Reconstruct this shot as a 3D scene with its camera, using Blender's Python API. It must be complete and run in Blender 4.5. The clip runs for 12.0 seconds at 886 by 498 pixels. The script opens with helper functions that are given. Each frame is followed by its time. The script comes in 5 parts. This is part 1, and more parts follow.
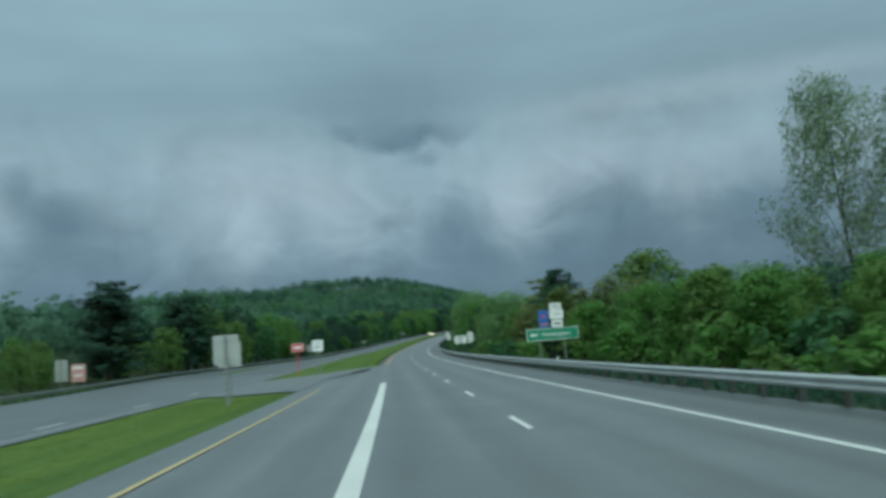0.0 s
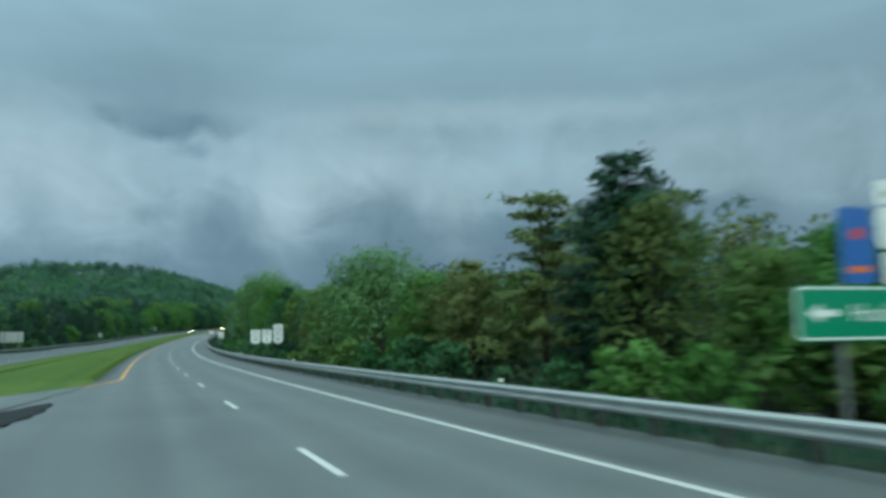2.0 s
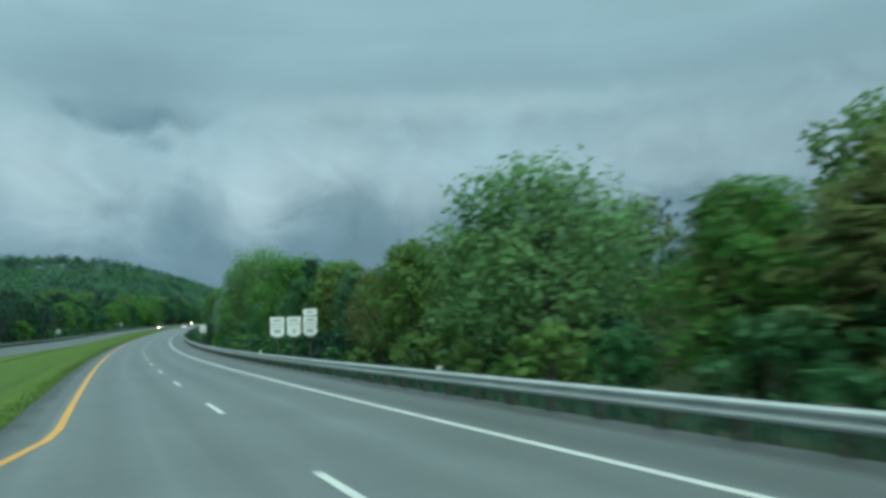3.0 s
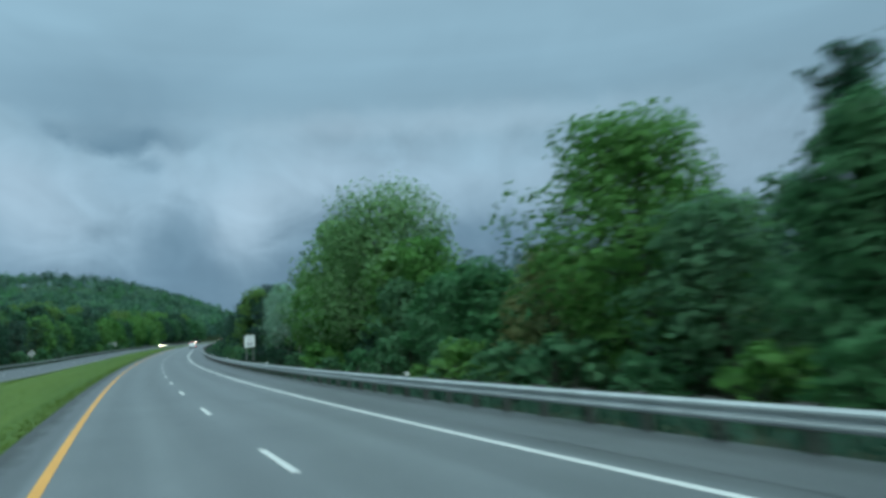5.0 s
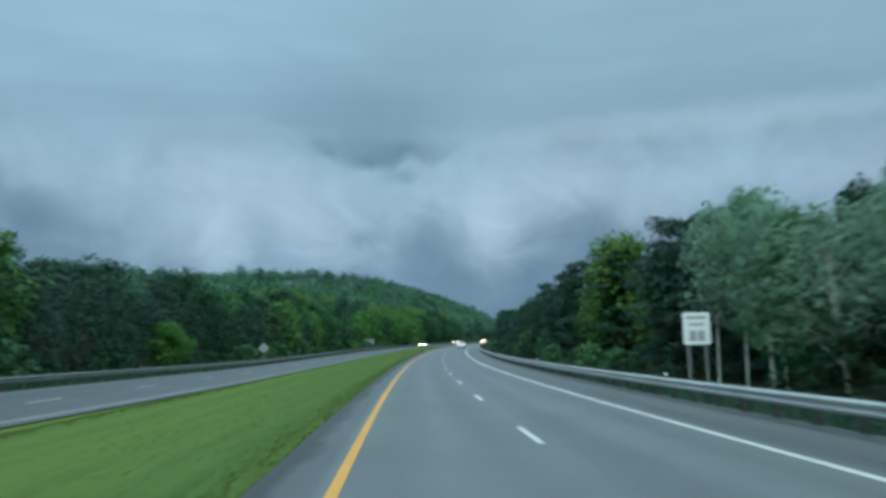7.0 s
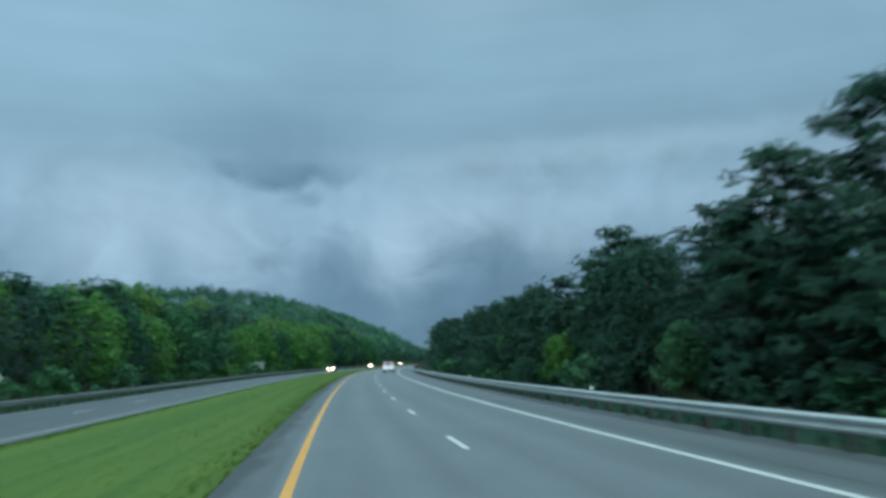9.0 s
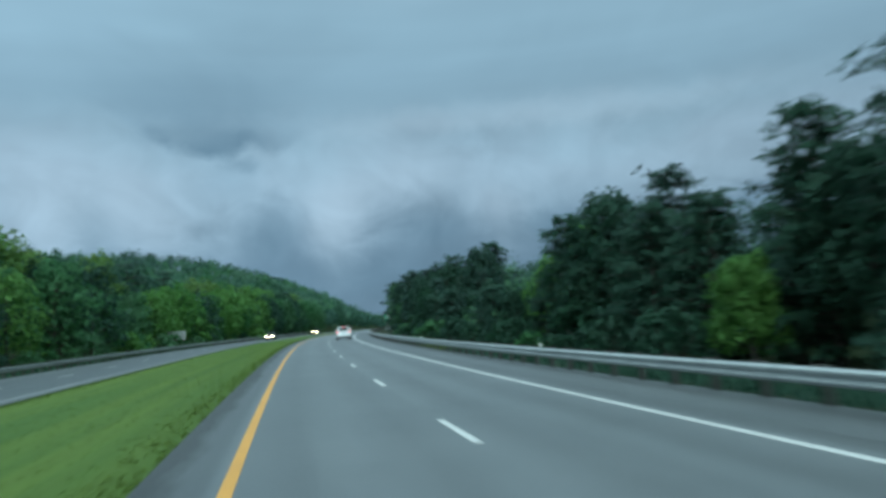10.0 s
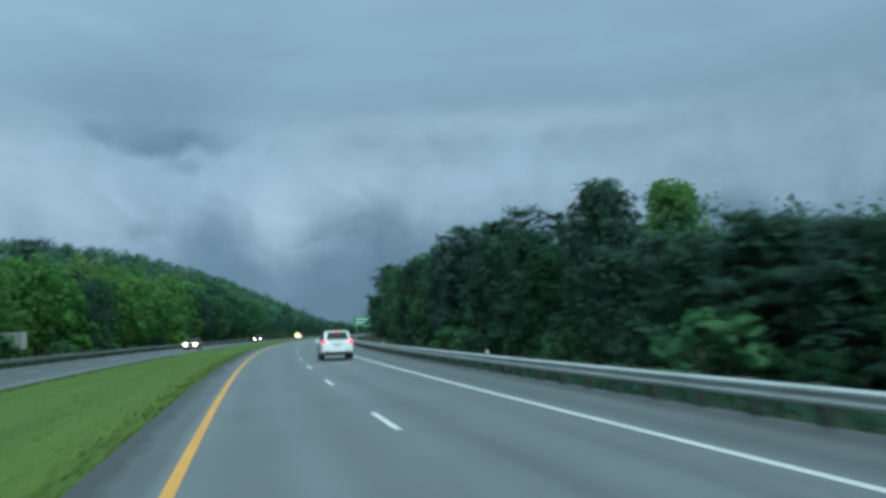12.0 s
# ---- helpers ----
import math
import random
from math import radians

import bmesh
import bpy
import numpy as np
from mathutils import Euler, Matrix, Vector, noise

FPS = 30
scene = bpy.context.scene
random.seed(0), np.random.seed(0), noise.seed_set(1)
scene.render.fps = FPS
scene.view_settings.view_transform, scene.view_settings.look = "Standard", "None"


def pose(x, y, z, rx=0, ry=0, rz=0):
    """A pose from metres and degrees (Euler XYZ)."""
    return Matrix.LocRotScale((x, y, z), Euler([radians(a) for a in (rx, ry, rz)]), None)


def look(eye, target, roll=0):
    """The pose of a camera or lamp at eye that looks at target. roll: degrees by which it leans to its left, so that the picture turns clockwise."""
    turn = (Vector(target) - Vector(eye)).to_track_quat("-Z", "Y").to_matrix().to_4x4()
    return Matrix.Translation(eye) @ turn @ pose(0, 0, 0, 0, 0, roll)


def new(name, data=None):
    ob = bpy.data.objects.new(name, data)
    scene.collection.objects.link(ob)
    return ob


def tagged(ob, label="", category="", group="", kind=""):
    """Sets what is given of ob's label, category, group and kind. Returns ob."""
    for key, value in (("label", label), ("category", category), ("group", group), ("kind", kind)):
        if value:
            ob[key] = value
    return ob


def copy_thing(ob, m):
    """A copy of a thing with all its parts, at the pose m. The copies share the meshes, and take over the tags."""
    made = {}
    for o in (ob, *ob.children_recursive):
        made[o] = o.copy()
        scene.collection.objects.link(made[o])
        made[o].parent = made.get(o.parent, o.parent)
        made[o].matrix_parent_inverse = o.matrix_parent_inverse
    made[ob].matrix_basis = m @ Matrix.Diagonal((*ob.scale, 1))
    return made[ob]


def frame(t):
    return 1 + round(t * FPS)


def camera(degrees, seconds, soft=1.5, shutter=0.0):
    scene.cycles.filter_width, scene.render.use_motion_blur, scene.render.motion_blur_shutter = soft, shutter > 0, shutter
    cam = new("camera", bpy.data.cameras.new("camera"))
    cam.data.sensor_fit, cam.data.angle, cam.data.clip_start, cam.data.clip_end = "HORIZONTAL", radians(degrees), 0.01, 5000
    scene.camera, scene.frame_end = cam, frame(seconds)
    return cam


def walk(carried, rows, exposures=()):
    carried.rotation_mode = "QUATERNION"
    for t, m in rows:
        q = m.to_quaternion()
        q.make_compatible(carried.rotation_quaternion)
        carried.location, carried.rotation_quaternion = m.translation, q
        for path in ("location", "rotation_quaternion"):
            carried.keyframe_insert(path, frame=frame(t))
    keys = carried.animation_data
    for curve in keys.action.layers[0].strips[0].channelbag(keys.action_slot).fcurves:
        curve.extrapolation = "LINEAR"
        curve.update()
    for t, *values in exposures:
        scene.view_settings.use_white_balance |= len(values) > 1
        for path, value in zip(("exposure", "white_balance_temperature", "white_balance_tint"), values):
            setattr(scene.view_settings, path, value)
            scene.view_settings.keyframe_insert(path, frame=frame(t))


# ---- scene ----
# camera and its drive
cam = camera(57.3, 12.0, soft=3.5, shutter=0.42)
PATH = [
    (0.00, pose(-2.557, 0.108, 1.731, 97.07, 4.45, -2.88)),
    (0.50, pose(-2.625, 12.796, 1.739, 97.46, 4.03, -7.53)),
    (1.00, pose(-2.501, 27.079, 1.765, 99.44, 2.39, -13.81)),
    (1.50, pose(-2.678, 41.218, 1.810, 100.50, 2.26, -18.23)),
    (2.00, pose(-3.055, 54.796, 1.873, 96.79, 1.16, -19.76)),
    (2.50, pose(-3.240, 68.668, 1.955, 96.37, 1.67, -21.79)),
    (3.00, pose(-3.364, 82.611, 2.056, 96.21, 2.00, -21.93)),
    (3.50, pose(-3.428, 96.629, 2.175, 95.98, 2.49, -21.96)),
    (4.00, pose(-3.441, 110.730, 2.310, 95.79, 2.96, -21.96)),
    (4.50, pose(-3.419, 124.910, 2.465, 95.77, 3.27, -21.97)),
    (5.00, pose(-3.389, 139.172, 2.644, 97.19, 3.47, -22.31)),
    (5.50, pose(-3.265, 153.515, 2.852, 96.57, 3.75, -17.06)),
    (6.00, pose(-3.020, 167.937, 3.092, 97.61, 2.90, -9.50)),
    (6.50, pose(-2.667, 182.435, 3.364, 98.24, 1.38, -5.21)),
    (7.00, pose(-2.138, 197.004, 3.666, 98.32, 1.27, -5.23)),
    (7.50, pose(-1.528, 211.647, 3.998, 98.64, 1.42, -6.47)),
    (8.00, pose(-0.825, 226.363, 4.355, 99.11, 1.66, -8.41)),
    (8.50, pose(-0.003, 241.151, 4.740, 99.54, 1.95, -10.42)),
    (9.00, pose(0.966, 256.008, 5.153, 99.78, 2.27, -11.81)),
    (9.50, pose(2.151, 270.853, 5.592, 98.85, 4.46, -13.94)),
    (10.00, pose(3.405, 285.621, 6.055, 97.07, 3.85, -15.87)),
    (10.50, pose(4.750, 300.306, 6.542, 98.25, 3.25, -15.07)),
    (11.00, pose(6.220, 314.906, 7.045, 96.88, 3.40, -16.94)),
    (11.50, pose(7.827, 329.416, 7.562, 97.25, 3.70, -19.73)),
    (12.00, pose(9.544, 343.840, 8.088, 97.52, 2.58, -20.05)),
]
EXPOSURES = [(0.0, -0.18, 6620, 6), (0.5, -0.18, 6430, 7), (1.0, -0.19, 6350, 8), (1.5, -0.20, 6150, 8), (2.5, 0.18, 6720, -3), (4.5, -0.02, 6180, 5), (5.0, 0.06, 6150, 6), (5.5, 0.08, 6120, 7),
             (6.0, 0.17, 6350, 8), (7.0, 0.05, 6090, 8), (9.0, 0.0, 5930, 5), (10.5, 0.06, 6170, 7), (12.0, -0.01, 6050, 6)]
walk(cam, PATH, EXPOSURES)

# ---------------------------------------------------------------- world: storm sky
world = bpy.data.worlds.new("storm_sky")
scene.world = world
world.use_nodes = True


class Tree:
    """Small helper to wire shader nodes."""

    def __init__(self, tree):
        self.t = tree
        tree.nodes.clear()

    def n(self, kind, **kw):
        node = self.t.nodes.new(kind)
        for k, v in kw.items():
            if k == "operation":
                node.operation = v
            elif k == "data_type":
                node.data_type = v
            elif k == "blend_type":
                node.blend_type = v
            elif k == "sky_type":
                node.sky_type = v
        return node

    def link(self, a, b):
        self.t.links.new(a, b)

    def put(self, socket, v):
        if hasattr(v, "links"):
            self.link(v, socket)
        else:
            socket.default_value = v

    def math(self, op, a, b=0.0, c=0.0, clamp=False):
        node = self.n("ShaderNodeMath", operation=op)
        node.use_clamp = clamp
        self.put(node.inputs[0], a)
        self.put(node.inputs[1], b)
        self.put(node.inputs[2], c)
        return node.outputs[0]

    def xyz(self, x, y, z):
        node = self.n("ShaderNodeCombineXYZ")
        self.put(node.inputs[0], x)
        self.put(node.inputs[1], y)
        self.put(node.inputs[2], z)
        return node.outputs[0]

    def noise(self, vec, scale, detail=4.0, rough=0.55, distort=0.0):
        node = self.n("ShaderNodeTexNoise")
        if vec is not None:
            self.link(vec, node.inputs["Vector"])
        node.inputs["Scale"].default_value = scale
        node.inputs["Detail"].default_value = detail
        node.inputs["Roughness"].default_value = rough
        node.inputs["Distortion"].default_value = distort
        return node.outputs[0]

    def ramp(self, fac, stops):
        node = self.n("ShaderNodeValToRGB")
        self.link(fac, node.inputs[0])
        el = node.color_ramp.elements
        while len(el) < len(stops):
            el.new(0.5)
        for e, (p, c) in zip(el, stops):
            e.position = p
            e.color = (*c, 1) if len(c) == 3 else c
        return node.outputs[0]

    def mix(self, fac, a, b, blend="MIX"):
        node = self.n("ShaderNodeMix", data_type="RGBA", blend_type=blend)
        self.put(node.inputs[0], fac)
        self.put(node.inputs[6], a if hasattr(a, "links") else (*a[:3], 1))
        self.put(node.inputs[7], b if hasattr(b, "links") else (*b[:3], 1))
        return node.outputs[2]


def storm_sky():
    w = Tree(world.node_tree)
    co = w.n("ShaderNodeTexCoord").outputs["Generated"]
    sep = w.n("ShaderNodeSeparateXYZ")
    w.link(co, sep.inputs[0])
    x, y, z = sep.outputs
    az = w.math("SUBTRACT", w.math("MULTIPLY", w.math("ARCTAN2", w.math("MULTIPLY", x, -1.0), y), 57.2958), 0.6)
    el = w.math("SUBTRACT", w.math("MULTIPLY", w.math("ARCSINE", z), 57.2958), 0.7)

    def field(ka, ke, seed, detail, rough, distort):
        n = w.noise(w.xyz(w.math("MULTIPLY", az, ka), w.math("MULTIPLY", el, ke), seed), 1.0, detail, rough, distort)
        return w.math("SUBTRACT", n, 0.5)

    billow = field(0.070, 0.13, 4.2, 3.0, 0.5, 0.45)
    curtain = field(0.24, 0.055, 1.7, 4.0, 0.55, 0.35)
    wisps = field(0.125, 0.20, 11.3, 4.0, 0.52, 0.45)
    fine = field(0.42, 0.50, 21.0, 4.0, 0.6, 0.3)
    puff = field(0.17, 0.24, 5.3, 3.0, 0.5, 1.3)
    bands = field(0.014, 0.17, 8.1, 3.0, 0.5, 0.3)

    def profile(stops):
        """Height in degrees along the front, from pairs of azimuth and elevation."""
        a = w.math("ADD", az, w.math("ADD", w.math("MULTIPLY", fine, 1.2), w.math("MULTIPLY", wisps, 1.4)))
        r = w.ramp(w.math("DIVIDE", w.math("ADD", a, 60.0), 100.0, clamp=True), [((p + 60.0) / 100.0, (h / 20.0,) * 3) for p, h in sorted(stops)])
        return w.math("MULTIPLY", r, 20.0)

    def step01(v):
        return w.math("MULTIPLY", w.math("MULTIPLY", v, v), w.math("SUBTRACT", 3.0, w.math("MULTIPLY", v, 2.0)))

    # ragged lower edge of the shelf cloud: its height changes along the front
    edge = profile(((40, 6.0), (32, 6.5), (27, 5.6), (25.2, 5.4), (24, 6.6), (22, 7.8), (20, 7.8), (18.7, 7.4), (16.2, 7.0), (14.5, 5.8), (9.8, 4.8), (7.8, 6.6), (4, 6.6), (2, 6.0), (0.3, 6.3), (-1.2, 7.0),
                    (-3, 8.2), (-5.3, 8.8), (-7.2, 8.0), (-7.9, 6.6), (-9.0, 5.8), (-10.5, 6.4), (-12.3, 7.6), (-15, 8.3), (-18, 8.2), (-20, 7.8), (-21, 7.2), (-23, 8.0), (-25, 8.7), (-28, 8.8), (-32, 7.4), (-60, 6.2)))
    ragged = w.math("ADD", w.math("MULTIPLY", curtain, 2.8), w.math("ADD", w.math("MULTIPLY", puff, 3.2), w.math("MULTIPLY", wisps, 2.0)))
    lit = step01(w.math("DIVIDE", w.math("ADD", w.math("SUBTRACT", el, edge), w.math("ADD", ragged, 3.0)), 6.6, clamp=True))
    base = w.mix(w.math("MULTIPLY", w.math("ADD", el, w.math("MULTIPLY", wisps, 8.0)), 0.10, clamp=True), (0.128, 0.214, 0.294), (0.162, 0.260, 0.344))
    cloud = w.ramp(w.math("DIVIDE", w.math("ADD", el, w.math("ADD", w.math("MULTIPLY", billow, 7.0), w.math("MULTIPLY", wisps, 3.0))), 30.0, clamp=True), [
        (0.0, (0.254, 0.372, 0.466)), (0.30, (0.289, 0.414, 0.508)), (0.42, (0.290, 0.420, 0.515)), (0.50, (0.264, 0.402, 0.494)), (0.58, (0.260, 0.404, 0.498)),
        (0.72, (0.284, 0.440, 0.538)), (1.0, (0.284, 0.440, 0.536))])
    col = w.mix(lit, base, cloud)
    # billows and hanging curtains inside the bright part, long flat streaks above it
    up_mask = w.math("MULTIPLY", w.math("SUBTRACT", el, 13.5), 0.22, clamp=True)
    low_mask = w.math("SUBTRACT", 1.0, up_mask)
    tone = w.math("ADD", 1.0, w.math("MULTIPLY", w.math("MULTIPLY", bands, 0.42), up_mask))
    tone = w.math("ADD", tone, w.math("MULTIPLY", w.math("ADD", w.math("MULTIPLY", curtain, 0.16), w.math("ADD", w.math("MULTIPLY", wisps, 0.26), w.math("MULTIPLY", puff, 0.42))), low_mask))
    tone = w.math("ADD", tone, w.math("MULTIPLY", billow, 0.24))
    tone = w.math("ADD", tone, w.math("MULTIPLY", w.math("MULTIPLY", fine, 0.10), low_mask))
    col = w.mix(1.0, col, w.xyz(tone, tone, tone), "MULTIPLY")
    # notch between two cloud masses: a crisp puffy rim below, fading upwards
    rim = profile(((40, 13.0), (22, 15.2), (12, 16.6), (8, 17.0), (6.5, 16.4), (5, 15.6), (3.5, 14.8), (1.9, 13.7), (0.3, 13.4), (-1.3, 13.4), (-2.4, 13.2), (-3.1, 13.9), (-3.9, 14.0), (-4.6, 13.6), (-5.4, 13.8), (-6.5, 14.4), (-8.2, 14.8), (-12, 15.3), (-30, 16.0)))
    over = w.math("ADD", w.math("SUBTRACT", el, rim), w.math("ADD", w.math("MULTIPLY", fine, 1.4), w.math("MULTIPLY", wisps, 2.0)))
    inside = step01(w.math("MULTIPLY", w.math("ADD", over, 0.4), 0.85, clamp=True))
    fade = w.math("EXPONENT", w.math("MULTIPLY", w.math("MAXIMUM", over, 0.0), -0.34))
    off = w.math("DIVIDE", w.math("ADD", az, 0.6), 5.2)
    near = w.math("EXPONENT", w.math("MULTIPLY", w.math("MULTIPLY", off, off), -1.0))
    dark = w.math("MULTIPLY", w.math("MULTIPLY", inside, fade), w.math("MULTIPLY", w.math("ADD", w.math("MULTIPLY", near, 0.42), 0.03), w.math("ADD", 0.95, w.math("MULTIPLY", w.math("ADD", w.math("MULTIPLY", fine, 0.5), wisps), 1.6))))
    pale = None
    # darker bellies and paler masses in the cloud: azimuth, elevation, widths, depth
    warp_a = w.math("ADD", w.math("MULTIPLY", wisps, 2.6), w.math("MULTIPLY", fine, 1.3))
    warp_e = w.math("ADD", w.math("MULTIPLY", billow, 1.4), w.math("MULTIPLY", fine, 1.4))
    for a0, e0, sa, se, amp in ((-1.5, 17.3, 6.0, 1.4, 0.07), (-2.6, 12.9, 1.0, 0.35, 0.14), (-2.0, 11.6, 1.4, 0.9, 0.07), (-4.8, 8.3, 1.7, 1.5, 0.22), (-5.4, 6.2, 2.6, 1.6, 0.10), (-11.5, 4.2, 7.0, 1.6, 0.16), (-17.0, 7.2, 3.4, 1.2, 0.10), (-26.0, 7.4, 4.0, 1.0, 0.12), (23.7, 11.2, 0.9, 1.2, 0.26), (21.4, 9.5, 1.7, 1.5, 0.34), (18.5, 10.0, 2.6, 2.4, 0.06), (19.0, 6.6, 6.5, 2.4, 0.12),
                                (2.6, 14.7, 1.1, 0.5, 0.12), (-3.0, 14.4, 1.4, 0.5, 0.12), (-3.4, 12.8, 0.6, 0.45, 0.10), (-16.4, 8.0, 2.2, 1.0, 0.12), (-24.5, 7.4, 2.0, 1.1, 0.12), (-38.0, 8.2, 3.0, 0.5, 0.16),
                                (-42.0, 7.4, 9.0, 0.7, 0.14), (-15.5, 27.0, 6.0, 2.6, -0.12), (8.0, 12.4, 4.5, 2.6, -0.14), (10.5, 8.0, 2.4, 2.6, -0.10), (3.4, 9.2, 2.2, 2.8, -0.10), (13.8, 9.5, 1.6, 2.6, 0.05), (6.6, 8.6, 0.9, 1.8, 0.05), (13.5, 14.0, 2.5, 1.6, -0.06),
                                (-12.0, 12.0, 5.0, 2.4, -0.12), (-9.2, 8.6, 2.2, 2.2, -0.13), (-20.8, 8.6, 1.6, 1.8, -0.10), (-23.0, 15.4, 13.0, 0.8, -0.15), (-30.0, 12.5, 12.0, 2.6, -0.06)):
        da = w.math("DIVIDE", w.math("SUBTRACT", w.math("ADD", az, warp_a), a0), sa)
        de = w.math("DIVIDE", w.math("SUBTRACT", w.math("ADD", el, warp_e), e0), se)
        r2 = w.math("ADD", w.math("MULTIPLY", da, da), w.math("MULTIPLY", de, de))
        g = w.math("MULTIPLY", w.math("EXPONENT", w.math("MULTIPLY", w.math("POWER", r2, 1.35), -0.6)), abs(amp))
        if amp > 0:
            dark = w.math("ADD", dark, g)
        else:
            pale = g if pale is None else w.math("ADD", pale, g)
    # the front is lighter to its left
    slant = w.math("MULTIPLY", w.math("MAXIMUM", w.math("MINIMUM", w.math("ADD", az, 18.0), 24.0), -14.0), 0.0040)
    glow = w.math("ADD", 1.0, w.math("ADD", pale, slant))
    col = w.mix(1.0, col, w.xyz(w.math("ADD", glow, w.math("MULTIPLY", pale, 0.5)), glow, w.math("SUBTRACT", glow, w.math("MULTIPLY", pale, 0.15))), "MULTIPLY")
    col = w.mix(w.math("MULTIPLY", dark, 1.9, clamp=True), col, (0.118, 0.212, 0.290))
    # the open, brighter overcast overhead and behind the storm front
    up = w.math("MULTIPLY", w.math("SUBTRACT", el, 27.0), 0.03, clamp=True)
    behind = w.math("MULTIPLY", w.math("SUBTRACT", w.math("ABSOLUTE", az), 75.0), 0.016, clamp=True)
    lift = w.math("ADD", 1.0, w.math("ADD", w.math("MULTIPLY", up, 2.5), w.math("MULTIPLY", behind, 1.9)))
    open_sky = w.mix(1.0, (0.300, 0.430, 0.448), w.xyz(lift, lift, lift), "MULTIPLY")
    col = w.mix(w.math("MULTIPLY", w.math("SUBTRACT", lift, 1.0), 2.0, clamp=True), col, open_sky)
    sky = w.n("ShaderNodeTexSky", sky_type="NISHITA")
    sky.sun_disc = False
    sky.sun_elevation, sky.sun_rotation = radians(38), radians(160)
    veil = w.mix(1.0, sky.outputs[0], (0.06, 0.06, 0.06), "MULTIPLY")
    col = w.mix(0.95, veil, col)
    bg = w.n("ShaderNodeBackground")
    w.link(col, bg.inputs[0])
    bg.inputs[1].default_value = 1.0
    out = w.n("ShaderNodeOutputWorld")
    w.link(bg.outputs[0], out.inputs[0])


storm_sky()
sun_data = bpy.data.lights.new("sun", "SUN")
sun_data.energy, sun_data.angle, sun_data.color = 0.7, radians(30), (1.0, 0.97, 0.93)
sun = new("sun", sun_data)
sun.matrix_world = look((0, 0, 60), (0.3 * 60, 0.85 * 60, 0.0))

# ---------------------------------------------------------------- materials
MATS = {}


def material(name, color, rough=0.6, metal=0.0, var=0.0, scale=6.0, color2=None, bump=0.0, bump_scale=60.0, spec=0.5,
             coarse=0.0, coarse_scale=0.15, island=0.0, emit=0.0, trans=0.0, objrand=0.0, coat=0.0, lace=0.0, lace_scale=8.0):
    """Principled material with grain, larger stains, and piece by piece variation."""
    if name in MATS:
        return MATS[name]
    m = bpy.data.materials.new(name)
    m.use_nodes = True
    w = Tree(m.node_tree)
    b = w.n("ShaderNodeBsdfPrincipled")
    out = w.n("ShaderNodeOutputMaterial")
    w.link(b.outputs[0], out.inputs[0])
    co = w.n("ShaderNodeTexCoord").outputs["Object"]
    geo = w.n("ShaderNodeNewGeometry")
    col = w.n("ShaderNodeRGB").outputs[0]
    col.default_value = (*color, 1)
    if color2 is not None:
        f = w.noise(geo.outputs["Position"], scale, 5.0, 0.6)
        f = w.math("MULTIPLY", w.math("SUBTRACT", f, 0.33), 3.0, clamp=True)
        col = w.mix(f, col, color2)
    if coarse:
        f = w.noise(geo.outputs["Position"], coarse_scale, 4.0, 0.6)
        k = w.math("ADD", 1.0 - coarse, w.math("MULTIPLY", f, 2.0 * coarse))
        col = w.mix(1.0, col, w.xyz(k, k, k), "MULTIPLY")
    if var:
        f = w.noise(co, bump_scale, 3.0, 0.7)
        k = w.math("ADD", 1.0 - var, w.math("MULTIPLY", f, 2.0 * var))
        col = w.mix(1.0, col, w.xyz(k, k, k), "MULTIPLY")
    if island:
        k = w.math("ADD", 1.0 - island, w.math("MULTIPLY", geo.outputs["Random Per Island"], 2.0 * island))
        col = w.mix(1.0, col, w.xyz(k, k, k), "MULTIPLY")
    if objrand:
        info = w.n("ShaderNodeObjectInfo")
        k = w.math("ADD", 1.0 - objrand, w.math("MULTIPLY", info.outputs["Random"], 2.0 * objrand))
        k2 = w.math("ADD", 1.0 - 0.35 * objrand, w.math("MULTIPLY", info.outputs["Random"], 0.7 * objrand))
        col = w.mix(1.0, col, w.xyz(k, k2, k), "MULTIPLY")
    w.link(col, b.inputs["Base Color"])
    b.inputs["Roughness"].default_value = rough
    b.inputs["Metallic"].default_value = metal
    b.inputs["Specular IOR Level"].default_value = spec
    b.inputs["Coat Weight"].default_value = coat
    if emit:
        w.link(col, b.inputs["Emission Color"])
        b.inputs["Emission Strength"].default_value = emit
    if bump:
        bp = w.n("ShaderNodeBump")
        bp.inputs["Strength"].default_value = bump
        bp.inputs["Distance"].default_value = 0.02
        w.link(w.noise(co, bump_scale, 4.0, 0.65), bp.inputs["Height"])
        w.link(bp.outputs[0], b.inputs["Normal"])
    if trans:
        tr = w.n("ShaderNodeBsdfTranslucent")
        w.link(col, tr.inputs[0])
        mx = w.n("ShaderNodeMixShader")
        mx.inputs[0].default_value = trans
        w.link(b.outputs[0], mx.inputs[1])
        w.link(tr.outputs[0], mx.inputs[2])
        w.link(mx.outputs[0], out.inputs[0])
        if lace:
            # a leaf spray is cut into leaflets with gaps between them
            hole = w.n("ShaderNodeBsdfTransparent")
            cut = w.math("GREATER_THAN", w.noise(co, lace_scale, 2.0, 0.6), lace)
            mx2 = w.n("ShaderNodeMixShader")
            w.link(cut, mx2.inputs[0])
            w.link(hole.outputs[0], mx2.inputs[1])
            w.link(mx.outputs[0], mx2.inputs[2])
            w.link(mx2.outputs[0], out.inputs[0])
    MATS[name] = m
    return m


def glass_dark():
    return material("car_glass", (0.010, 0.013, 0.016), 0.12, spec=0.15)


